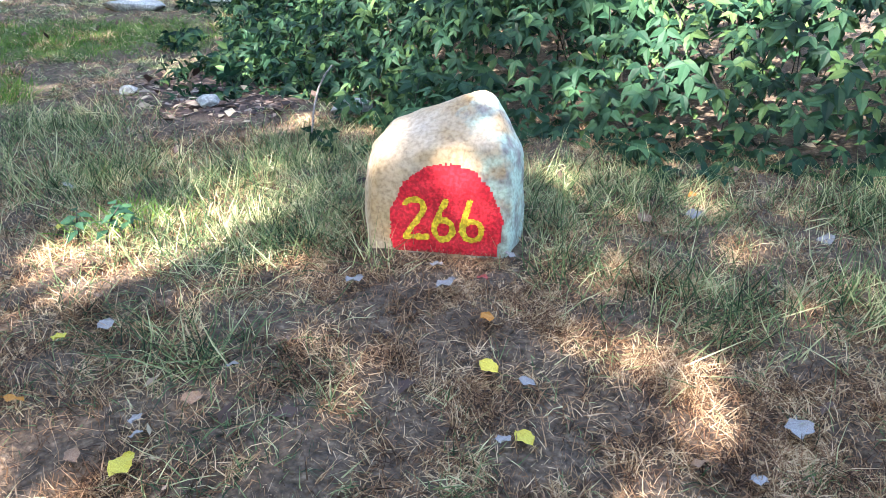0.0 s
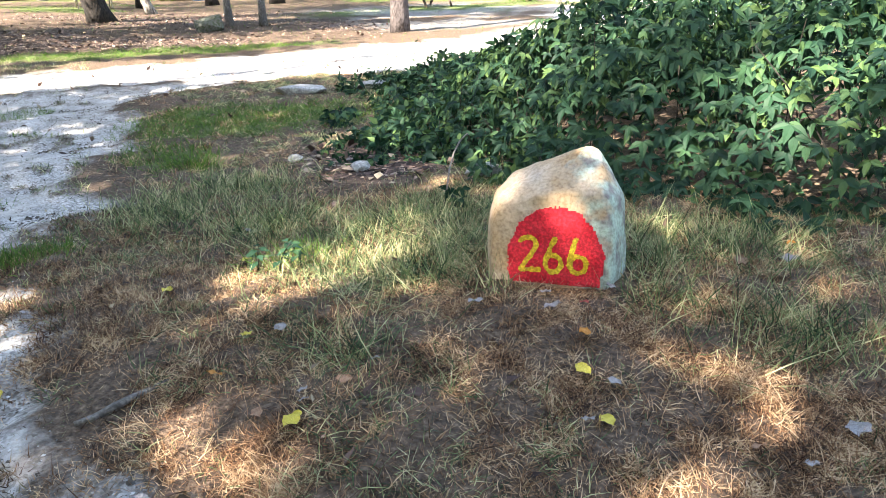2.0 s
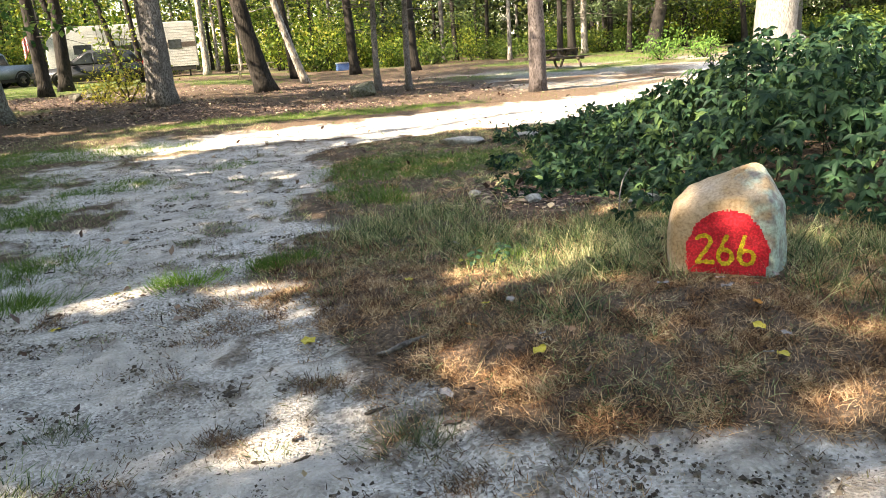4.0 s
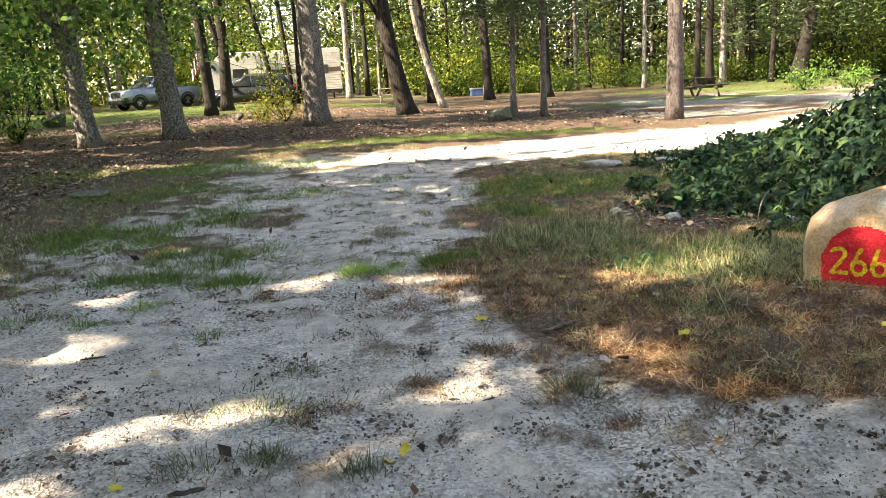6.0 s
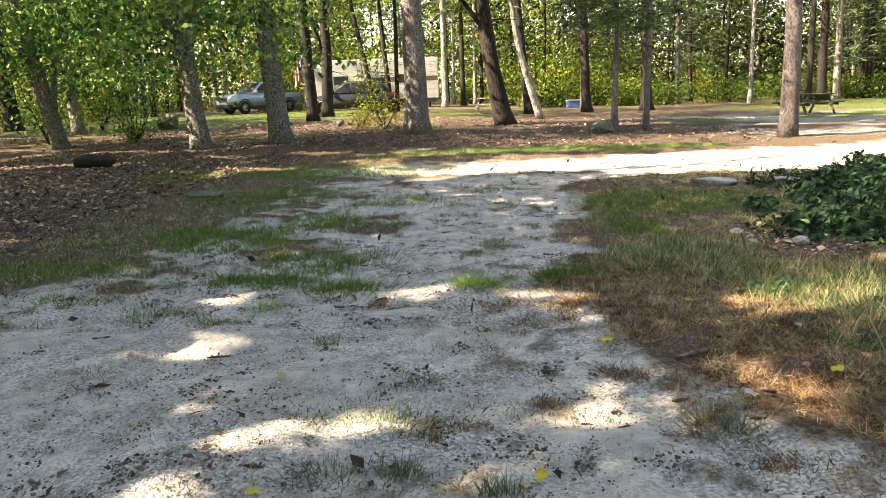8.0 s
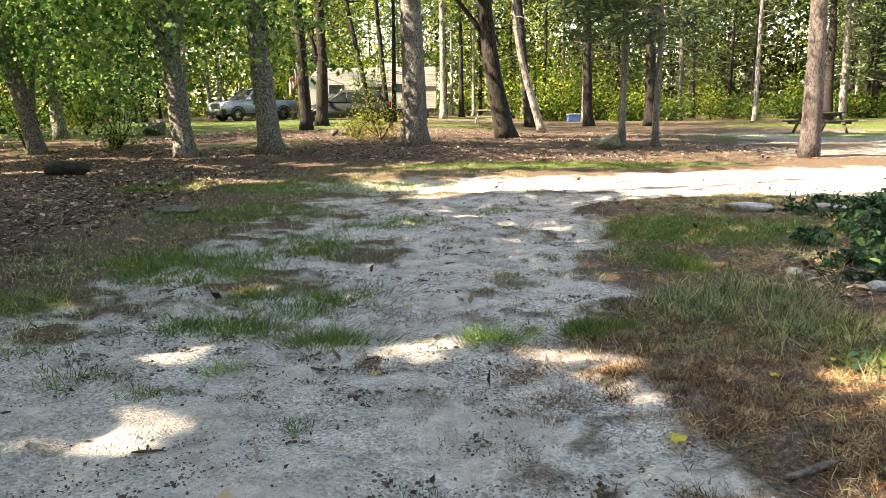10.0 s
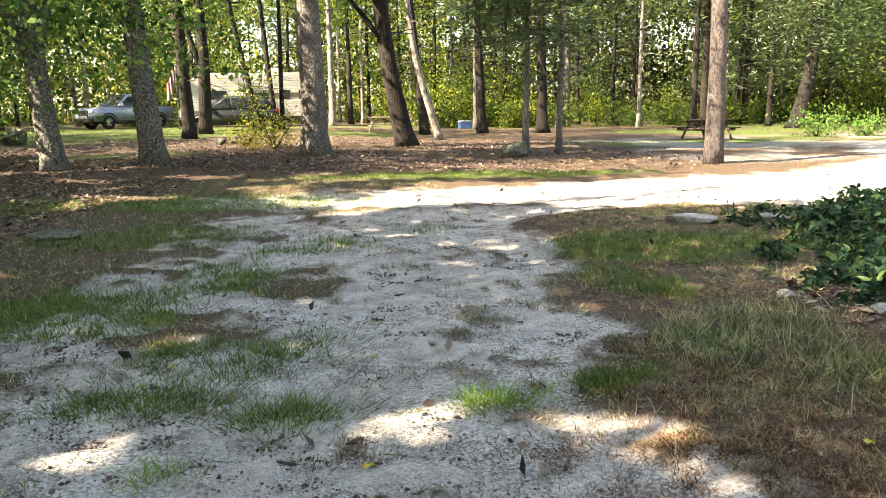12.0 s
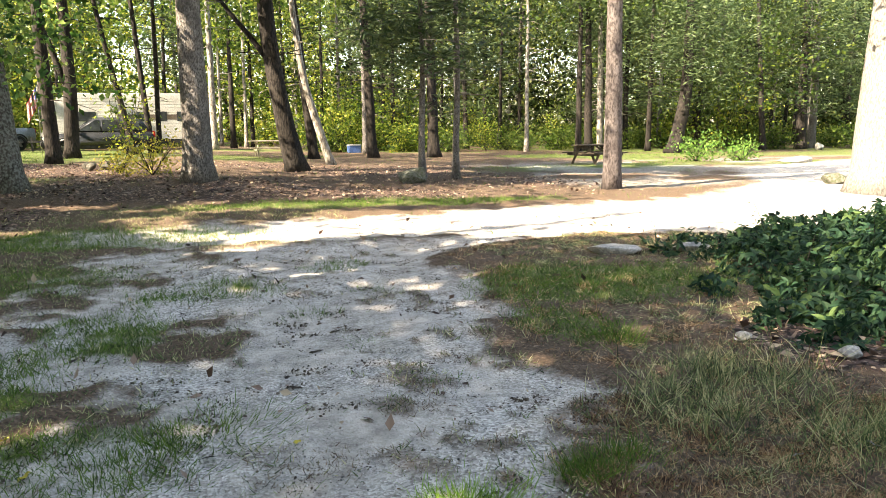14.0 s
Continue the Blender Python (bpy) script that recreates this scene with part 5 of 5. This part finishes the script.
strewn("soil_clods", "dark clods of soil and dead moss on the sandy drive", 130000, (-4.2, 3, 1.7, 12),
       lambda x, y: zones(x, y)[0] * ss((wave(x, y, 0.34, 75) * 0.5 + wave(x, y, 0.11, 76) * 0.5 - 0.56) * 7) * np.clip(5.5 / y, 0.3, 1), 0.017,
       leafy("clods", [(0.03, 0.022, 0.017), (0.085, 0.066, 0.052), (0.17, 0.14, 0.115)], 0.0, 0.95), -0.002, PEBBLE, 0.4, "debris")
strewn("bark_crumbs", "dark crumbs of bark and soil on sand", 130000, (-4, 3, 1.8, 12), lambda x, y: zones(x, y)[0] * (0.015 + 0.985 * ss((wave(x, y, 0.5, 73) * 0.6 + wave(x, y, 0.15, 74) * 0.4 - 0.47) * 5)), 0.013,
       leafy("crumbs", [(0.035, 0.027, 0.022), (0.09, 0.07, 0.055), (0.2, 0.16, 0.13)], 0.0, 0.9), 0.003, FLAKE, 0.5, "debris")


# ---- picnic tables ----
def picnic_table(at, turn, wood, label):
    ob = thing("picnic_table", label, "picnic table", (at[0], at[1], float(surface(*at))), turn)
    for k in range(5):
        part("top_board", box(bmesh.new(), (-0.9, -0.36 + k * 0.145, 0.70), (0.9, -0.225 + k * 0.145, 0.74), 0.006), wood, ob)
    for s in (-1, 1):
        for k in range(2):
            y = s * (0.62 + k * 0.14)
            part("bench_board", box(bmesh.new(), (-0.9, y - 0.065, 0.42), (0.9, y + 0.065, 0.46), 0.006), wood, ob)
        x = s * 0.62
        part("bench_beam", box(bmesh.new(), (x - 0.02, -0.82, 0.33), (x + 0.02, 0.82, 0.42), 0.004), wood, ob)
        part("top_beam", box(bmesh.new(), (x - 0.02, -0.36, 0.61), (x + 0.02, 0.36, 0.70), 0.004), wood, ob)
        for q in (-1, 1):
            a, b = Vector((x + 0.05, q * 0.62, 0)), Vector((x + 0.05, q * 0.22, 0.70))
            m = Matrix.Translation((a + b) / 2) @ (b - a).to_track_quat("Z", "X").to_matrix().to_4x4()
            part("leg", box(bmesh.new(), (-0.045, -0.022, -0.4), (0.045, 0.022, 0.4), 0.004, m), wood, ob)
        part("brace", box(bmesh.new(), (-0.02, -0.03, -0.32), (0.02, 0.03, 0.32), 0.004, look((x * 0.55, 0, 0.52), (0, 0, 0.7))), wood, ob)
    return ob


picnic_table((12.6, 28.4), 18, mottled("dark weathered boards", (0.05, 0.038, 0.03), (0.11, 0.085, 0.065), None, 4, 40, 0.85, 0.5, stretch=(0.2, 1, 1)), "dark weathered wooden picnic table on the grass")
picnic_table((1.05, 35.3), 4, mottled("pale weathered boards", (0.3, 0.25, 0.19), (0.45, 0.4, 0.32), None, 4, 40, 0.85, 0.5, stretch=(0.2, 1, 1)), "pale weathered wooden picnic table under trees")

# ---- parked vehicles ----
GLASS = mottled("dark window glass", (0.02, 0.025, 0.03), (0.05, 0.06, 0.065), None, 1, 5, 0.08, 0.0)
TYRE = mottled("tyre rubber", (0.012, 0.012, 0.012), (0.03, 0.03, 0.03), None, 8, 60, 0.9, 0.3)
RIM = mottled("alloy rim", (0.35, 0.35, 0.36), (0.5, 0.5, 0.51), None, 8, 60, 0.35, 0.0, metal=0.8)
TRIM = mottled("black plastic trim", (0.015, 0.015, 0.016), (0.035, 0.035, 0.035), None, 6, 40, 0.6, 0.1)
LAMP = mottled("headlamp glass", (0.6, 0.62, 0.65), (0.75, 0.77, 0.8), None, 6, 40, 0.15, 0.0)
TAIL = mottled("tail lamp", (0.35, 0.01, 0.012), (0.5, 0.02, 0.02), None, 6, 40, 0.2, 0.0)


def prism(outline, half, waist=None, tuck=0.0, bevel=0.03):
    """A side outline (x, z) drawn out to both sides; above the waist it leans inwards."""
    bm = bmesh.new()
    rows = []
    for s in (-1, 1):
        rows.append([bm.verts.new((x, s * (half - (tuck if waist is not None and z > waist else 0)), z)) for x, z in outline])
    bm.faces.new(rows[0])
    bm.faces.new(rows[1][::-1])
    n = len(outline)
    for i in range(n):
        bm.faces.new((rows[0][i], rows[1][i], rows[1][(i + 1) % n], rows[0][(i + 1) % n]))
    bmesh.ops.recalc_face_normals(bm, faces=list(bm.faces))
    if bevel:
        bmesh.ops.bevel(bm, geom=list(bm.edges), offset=bevel, segments=3, affect="EDGES", clamp_overlap=True)
    return bm


def pane(points):
    """A thin glass pane through four corners."""
    bm = bmesh.new()
    p = [Vector(q) for q in points]
    nrm = (p[1] - p[0]).cross(p[2] - p[0]).normalized() * 0.006
    a, b = [bm.verts.new(q + nrm) for q in p], [bm.verts.new(q - nrm) for q in p]
    bm.faces.new(a)
    bm.faces.new(b[::-1])
    for i in range(len(p)):
        bm.faces.new((a[i], b[i], b[(i + 1) % len(p)], a[(i + 1) % len(p)]))
    bmesh.ops.recalc_face_normals(bm, faces=list(bm.faces))
    return bm


def wheel(parent, x, y, r, width=0.22):
    def disc(r0, w, inset):
        rings = [(r0 * 0.55, w / 2), (r0 * 0.93, w / 2), (r0, w / 2 - 0.03), (r0, -w / 2 + 0.03), (r0 * 0.93, -w / 2), (r0 * 0.55, -w / 2)]
        v, f = [], []
        for rr, yy in rings:
            v += [(rr * math.cos(a * math.pi / 12), yy, rr * math.sin(a * math.pi / 12)) for a in range(24)]
        for i in range(len(rings) - 1):
            f += [(i * 24 + a, i * 24 + (a + 1) % 24, (i + 1) * 24 + (a + 1) % 24, (i + 1) * 24 + a) for a in range(24)]
        return mesh_of("tyre", v, f)
    ob = new("wheel")
    ob.parent = parent
    ob.matrix_basis = pose(x, y, r)
    part("tyre", disc(r, width, 0), TYRE, ob, smooth=True)
    bm = bmesh.new()
    bmesh.ops.create_cone(bm, cap_ends=True, segments=20, radius1=r * 0.2, radius2=r * 0.2, depth=width * 0.7, matrix=Matrix.Rotation(math.pi / 2, 4, "X"))
    for k in range(5):
        box(bm, (-0.04, -width * 0.3, 0), (0.04, width * 0.3, r * 0.58), 0.0, Matrix.Rotation(k * 2 * math.pi / 5, 4, "Y"))
    part("rim", bm, RIM, ob)


def vehicle(name, label, at, turn, body, cabin, half, waist, tuck, paint, wheels, panes, lamp_z, r, extra=()):
    ob = thing(name, label, "car", (at[0], at[1], float(land(*at))), turn)
    part("body", prism(body, half, bevel=0.05), paint, ob, smooth=True)
    part("cabin", prism(cabin, half - 0.03, waist, tuck, 0.05), paint, ob, smooth=True)
    part("sill", box(bmesh.new(), (wheels[1], -half + 0.03, 0.28), (wheels[0], half - 0.03, 0.5), 0.03), TRIM, ob)
    x0, x1 = max(p[0] for p in body), min(p[0] for p in body)
    for s in (-1, 1):
        for q in panes:
            low = half - 0.03 + 0.004
            part("side_window", pane([(x, s * (low - (tuck * (z - waist) / (cabin_top(cabin) - waist) if z > waist else 0)), z) for x, z in q]), GLASS, ob)
        for wx in wheels:
            wheel(ob, wx, s * (half - 0.1), r)
            part("wheel_arch", tubes("wheel_arch", [tube([(wx + (r + 0.07) * math.cos(a), s * (half + 0.005), r + (r + 0.07) * math.sin(a)) for a in [k * math.pi / 10 for k in range(11)]], [0.04] * 11, 6)]), TRIM, ob, smooth=True)
        part("headlight", box(bmesh.new(), (x0 - 0.16, s * half - (0.42 if s > 0 else -0.02), lamp_z), (x0 - 0.01, s * half + (-0.02 if s > 0 else 0.42), lamp_z + 0.14), 0.03), LAMP, ob)
        part("tail_light", box(bmesh.new(), (x1 - 0.01, s * half - (0.2 if s > 0 else -0.01), lamp_z + 0.05), (x1 + 0.1, s * half + (-0.01 if s > 0 else 0.2), lamp_z + 0.35), 0.03), TAIL, ob)
        part("mirror", box(bmesh.new(), (cabin[-1][0] - 0.35, s * half - 0.02, waist + 0.02), (cabin[-1][0] - 0.2, s * half + s * 0.22, waist + 0.2), 0.03), paint, ob)
    (xa, za), (xb, zb) = cabin[-1], cabin[-2]
    part("windshield", pane([(xa - 0.04, -half + 0.1, za + 0.06), (xa - 0.04, half - 0.1, za + 0.06), (xb + 0.05, half - tuck - 0.12, zb - 0.03), (xb + 0.05, -half + tuck + 0.12, zb - 0.03)]), GLASS, ob)
    part("grille", box(bmesh.new(), (x0 - 0.05, -half + 0.45, lamp_z - 0.14), (x0 + 0.015, half - 0.45, lamp_z + 0.16), 0.02), TRIM, ob)
    part("bumper", box(bmesh.new(), (x0 - 0.12, -half + 0.02, 0.38), (x0 + 0.06, half - 0.02, 0.62), 0.04), TRIM, ob)
    part("rear_bumper", box(bmesh.new(), (x1 - 0.06, -half + 0.02, 0.4), (x1 + 0.1, half - 0.02, 0.6), 0.04), TRIM, ob)
    return ob


def cabin_top(cabin):
    return max(z for _, z in cabin)


SILVER = mottled("silver blue car paint", (0.28, 0.34, 0.43), (0.34, 0.4, 0.49), None, 2, 60, 0.28, 0.0, metal=0.2)
GRAPHITE = mottled("dark graphite car paint", (0.06, 0.065, 0.075), (0.085, 0.09, 0.1), None, 2, 60, 0.22, 0.0, metal=0.5)
vehicle("pickup_truck", "silver-blue pickup truck parked on the grass", (-13.4, 48.4), -130,
        [(-2.68, 0.5), (-2.7, 1.24), (-1.0, 1.24), (1.05, 1.24), (2.2, 1.2), (2.62, 1.1), (2.7, 0.9), (2.66, 0.45)], [(-1.05, 1.2), (-0.9, 1.88), (-0.6, 1.95), (0.3, 1.95), (1.2, 1.22)],
        0.94, 1.25, 0.16, SILVER, (1.72, -1.65), [[(-0.9, 1.3), (-0.2, 1.3), (-0.2, 1.82), (-0.78, 1.82)], [(-0.12, 1.3), (0.95, 1.3), (0.32, 1.82), (-0.12, 1.82)]], 0.9, 0.41)
vehicle("parked_car", "dark grey crossover car parked before a trailer", (-6.15, 39.1), -167,
        [(-2.2, 0.45), (-2.25, 0.8), (-2.1, 1.0), (1.0, 1.0), (1.9, 0.9), (2.2, 0.72), (2.25, 0.4)], [(-2.1, 0.96), (-1.75, 1.5), (-1.4, 1.63), (0.1, 1.64), (1.15, 1.0)],
        0.91, 1.02, 0.17, GRAPHITE, (1.38, -1.35), [[(-1.75, 1.08), (-1.05, 1.06), (-1.05, 1.5), (-1.5, 1.46)], [(-0.97, 1.06), (-0.1, 1.06), (-0.1, 1.53), (-0.97, 1.5)], [(-0.02, 1.06), (0.85, 1.06), (0.15, 1.53), (-0.02, 1.53)]], 0.68, 0.35)


def trailer():
    ob = thing("travel_trailer", "white ribbed travel trailer with a dark stripe", "trailer", (-5.7, 47.4, float(land(-5.7, 47.4))), 184)
    white = mottled("white ribbed siding", (0.46, 0.455, 0.44), (0.54, 0.535, 0.52), None, 1.5, 30, 0.5, 0.1)
    cream = mottled("beige stripe", (0.07, 0.055, 0.045), (0.11, 0.09, 0.075), None, 1.5, 30, 0.5, 0.1)
    part("body", prism([(-3.9, 0.55), (-3.9, 2.95), (-3.7, 3.02), (2.6, 3.02), (3.3, 2.85), (3.75, 2.35), (3.9, 1.7), (3.85, 0.75), (3.6, 0.55)], 1.2, bevel=0.04), white, ob)
    for s in (-1, 1):
        for k in range(15):
            z = 0.7 + k * 0.145
            x1 = 3.75 if z < 2.3 else 3.1
            part("siding_rib", box(bmesh.new(), (-3.85, s * 1.2 - 0.008, z), (x1, s * 1.2 + 0.008, z + 0.03), 0.0), white, ob)
        part("stripe", box(bmesh.new(), (-3.86, s * 1.2 - 0.012, 1.62), (0.6, s * 1.2 + 0.012, 1.9), 0.0), cream, ob)
        for x, w in ((-3.1, 0.7), (-1.9, 0.5), (-0.9, 0.5), (1.6, 0.9)):
            part("window", box(bmesh.new(), (x, s * 1.2 - 0.02, 1.55), (x + w, s * 1.2 + 0.02, 2.05), 0.01), GLASS, ob)
        part("door", box(bmesh.new(), (0.6, s * 1.2 - 0.018, 0.65), (1.25, s * 1.2 + 0.018, 2.5), 0.01), white, ob)
        part("skirt", box(bmesh.new(), (-3.7, s * 1.15 - 0.03, 0.35), (3.5, s * 1.15 + 0.03, 0.58), 0.01), TRIM, ob)
        for x in (-0.9, -0.1):
            wheel(ob, x, s * 1.05, 0.34, 0.2)
    part("air_conditioner", box(bmesh.new(), (-1.6, -0.4, 3.0), (-0.6, 0.4, 3.32), 0.08), white, ob)
    part("front_window", box(bmesh.new(), (3.78, -0.7, 1.75), (3.9, 0.7, 2.15), 0.02), GLASS, ob)
    part("tongue", box(bmesh.new(), (3.6, -0.06, 0.45), (5.1, 0.06, 0.57), 0.01), TRIM, ob)
    part("gas_bottles", box(bmesh.new(), (4.1, -0.3, 0.57), (4.45, 0.3, 1.1), 0.12), white, ob)
    part("jack", box(bmesh.new(), (4.85, -0.04, 0.0), (4.95, 0.04, 0.75), 0.01), TRIM, ob)
    for x in (-3.4, 3.2):
        part("stabiliser", box(bmesh.new(), (x, -0.8, 0.0), (x + 0.08, 0.8, 0.5), 0.01), TRIM, ob)
    return ob


trailer()


def flag():
    x, y = -8.75, 40.5
    ob = thing("flag", "red white and blue striped flag hanging from a pole", "flag", (x, y, float(land(x, y))), 190)
    part("pole", tubes("pole", [tube([(0, 0, 0), (0, 0, 1.6), (0, 0, 3.1)], [0.02, 0.018, 0.015], 8)]), RIM, ob, smooth=True)
    red, white, blue = mottled("flag red", (0.5, 0.03, 0.05), (0.6, 0.05, 0.07)), mottled("flag white", (0.7, 0.68, 0.66), (0.8, 0.78, 0.76)), mottled("flag blue", (0.03, 0.05, 0.2), (0.05, 0.07, 0.26))

    def cloth(u0, u1, w0, w1, lift):
        v, f, n, k = [], [], 6, 5
        for i in range(n + 1):
            for j in range(k + 1):
                u, w = u0 + (u1 - u0) * i / n, w0 + (w1 - w0) * j / k
                fold = 0.07 * math.sin(u * 16) * (0.3 + w)
                v.append((0.03 + u * 0.42, fold + lift, 3.0 - w * 0.85 - u * 0.75))
        for i in range(n):
            for j in range(k):
                a = i * (k + 1) + j
                f.append((a, a + 1, a + k + 2, a + k + 1))
        return mesh_of("cloth", v, f)
    for s in range(13):
        part("stripe", cloth(0, 1, s / 13, (s + 1) / 13, 0), red if s % 2 == 0 else white, ob)
    for lift in (0.004, -0.004):
        part("canton", cloth(0, 0.4, 0, 7 / 13, lift), blue, ob)


flag()


def bin_thing(at, label, mat, w, h, name):
    ob = thing(name, label, "container", (at[0], at[1], float(surface(*at))), 10)
    part("box", prism([(-w / 2 * 0.9, 0), (-w / 2, h), (w / 2, h), (w / 2 * 0.9, 0)], w * 0.28, bevel=0.02), mat, ob)
    part("lid", box(bmesh.new(), (-w / 2 - 0.02, -w * 0.3, h - 0.01), (w / 2 + 0.02, w * 0.3, h + 0.06), 0.02), mottled("pale lid", (0.5, 0.52, 0.55), (0.6, 0.62, 0.65)), ob, "pale plastic lid")
    for s in (-1, 1):
        part("handle", tubes("handle", [tube([(s * w / 2, -0.1, h * 0.7), (s * (w / 2 + 0.05), -0.08, h * 0.7), (s * (w / 2 + 0.05), 0.08, h * 0.7), (s * w / 2, 0.1, h * 0.7)], [0.012] * 4, 6)]), TRIM, ob)


bin_thing((6.4, 46.0), "blue plastic cooler on the ground at the campsite", mottled("blue plastic", (0.08, 0.17, 0.42), (0.12, 0.22, 0.5), None, 3, 40, 0.5, 0.1), 0.75, 0.42, "cooler")


# ---- single grass tufts on the drive ----
def tuft(at, blades_, length, mat, label, spread=0.07, lean=0.55):
    x, y = at
    k = blades_
    pos = np.stack([rng.normal(size=k) * spread * 1.3, rng.normal(size=k) * spread, np.full(k, -0.01)], -1)
    along = np.stack([pos[:, 0] * 4 + rng.normal(size=k) * lean, pos[:, 1] * 4 + rng.normal(size=k) * lean, np.ones(k)], -1)
    ln = length * rng.uniform(0.5, 1.3, k)
    ob = part("grass_tuft", scatter("grass_tuft", BLADE, pos, along, sphere_dirs(k), np.stack([0.0042 * rng.uniform(0.7, 1.3, k), ln, ln * 0.9], -1), mat), None)
    ob.matrix_basis = pose(x, y, float(surface(x, y)))
    return tagged(ob, label, "grass", "grass tufts on the drive", "stuff")


BRIGHT = leafy("bright grass", [(0.09, 0.2, 0.02), (0.17, 0.32, 0.04), (0.28, 0.42, 0.08)], 0.4, 0.5)
WIRY = leafy("wiry grass", [(0.05, 0.07, 0.04), (0.1, 0.13, 0.07), (0.2, 0.21, 0.13)], 0.25, 0.6)
for at, n, length, mat, spread in (((0.0, 5.5), 420, 0.11, BRIGHT, 0.09), ((0.63, 5.64), 420, 0.10, GREEN_GRASS, 0.09), ((0.83, 5.72), 200, 0.09, GREEN_GRASS, 0.06), ((-1.03, 5.5), 700, 0.11, GREEN_GRASS, 0.14),
                                   ((-1.65, 5.75), 600, 0.09, GREEN_GRASS, 0.16), ((-2.05, 5.8), 500, 0.08, GREEN_GRASS, 0.16), ((-1.35, 6.3), 700, 0.09, GREEN_GRASS, 0.2), ((-1.0, 6.75), 500, 0.09, GREEN_GRASS, 0.18),
                                   ((-1.5, 5.0), 160, 0.07, BRIGHT, 0.06), ((-2.3, 4.85), 220, 0.07, GREEN_GRASS, 0.1), ((-0.46, 3.07), 520, 0.06, PALE_GRASS, 0.1), ((-0.35, 2.62), 150, 0.09, WIRY, 0.04),
                                   ((-0.62, 2.6), 180, 0.08, WIRY, 0.06), ((0.02, 2.45), 160, 0.09, WIRY, 0.04), ((1.02, 2.95), 260, 0.08, WIRY, 0.07), ((0.5, 3.05), 90, 0.05, WIRY, 0.05), ((-0.35, 3.55), 160, 0.06, WIRY, 0.07),
                                   ((-0.95, 4.3), 120, 0.05, GREEN_GRASS, 0.06), ((1.75, 7.5), 420, 0.13, GREEN_GRASS, 0.1), ((0.35, 7.0), 120, 0.05, GREEN_GRASS, 0.07), ((0.05, 8.1), 140, 0.05, GREEN_GRASS, 0.08),
                                   ((-0.2, 8.9), 160, 0.06, GREEN_GRASS, 0.1), ((0.4, 9.6), 120, 0.05, GREEN_GRASS, 0.08), ((2.0, 4.75), 260, 0.12, BRIGHT, 0.08)):
    tuft(at, n, length, mat, "tuft of short grass growing on the sandy drive", spread)


def sprig(at, height, lean, label):
    x, y = at
    z = float(land(x, y))
    ob = thing("creeper_sprig", label, "plant", (x, y, z))
    pts = [(lean[0] * s * s, lean[1] * s * s, height * s) for s in (0, 0.25, 0.5, 0.75, 1.0)]
    part("stem", tubes("stem", [tube(pts, [0.005, 0.004, 0.004, 0.003, 0.002], 5)]), BARK_DARK, ob, smooth=True)
    one = turned(mesh_of("leaf", [(0, 0, 0), (-0.3, 0.4, 0.05), (0, 0.45, 0), (0.3, 0.4, 0.05), (0, 1.05, -0.1)], [(0, 2, 1), (0, 3, 2), (1, 2, 4), (2, 3, 4)]), CREEPER_PIECE)
    for k in range(9):
        s = 0.35 + 0.65 * k / 8
        leaf = new("leaf", one)
        leaf.parent = ob
        leaf.matrix_basis = pose(lean[0] * s * s, lean[1] * s * s, height * s, rng.uniform(-25, 15), rng.uniform(-20, 20), k * 137) @ Matrix.Scale(rng.uniform(0.055, 0.085), 4)


for k in range(26):
    y = rng.uniform(5.2, 10.2)
    x = float(np.interp(y, [5.1, 6.6, 7.6, 9.0, 10.6], [3.6, 3.3, 3.45, 4.0, 4.45])) + rng.uniform(0.0, 1.1)
    h = float(thicket_height(np.array([x]), np.array([y]))[0]) + rng.uniform(0.1, 0.28)
    sprig((x, y), h, (rng.normal() * 0.15, rng.normal() * 0.15), "thin creeper shoot standing out of the thicket")
for at, h, lean in (((1.86, 4.55), 0.16, (0.06, -0.03)), ((1.98, 4.62), 0.13, (-0.05, 0.02)), ((1.78, 4.66), 0.11, (0.02, 0.05))):
    sprig(at, h, lean, "small fresh green seedling among dry grass")
for at, n, length, spread in (((0.4, 4.6), 900, 0.035, 0.2), ((0.2, 4.35), 700, 0.03, 0.18), ((0.75, 3.55), 300, 0.04, 0.08), ((0.35, 3.2), 260, 0.03, 0.08), ((-0.1, 3.35), 240, 0.03, 0.08), ((-0.75, 3.05), 400, 0.035, 0.14),
                             ((0.55, 4.85), 900, 0.05, 0.2), ((0.9, 4.9), 700, 0.05, 0.2), ((0.1, 4.9), 500, 0.035, 0.16), ((1.45, 2.35), 500, 0.05, 0.12), ((1.15, 2.75), 400, 0.04, 0.12), ((-0.35, 6.1), 300, 0.03, 0.1),
                             ((0.2, 6.6), 260, 0.035, 0.07), ((-0.7, 5.15), 500, 0.03, 0.14), ((-1.0, 5.1), 400, 0.03, 0.12), ((-0.5, 9.6), 600, 0.04, 0.2), ((-0.35, 4.15), 260, 0.03, 0.1), ((-0.75, 4.6), 200, 0.03, 0.08)):
    tuft(at, n, length, DRY if length > 0.045 else MOSS, "mat of dry brown moss and grass on the sandy drive", spread, 1.1)
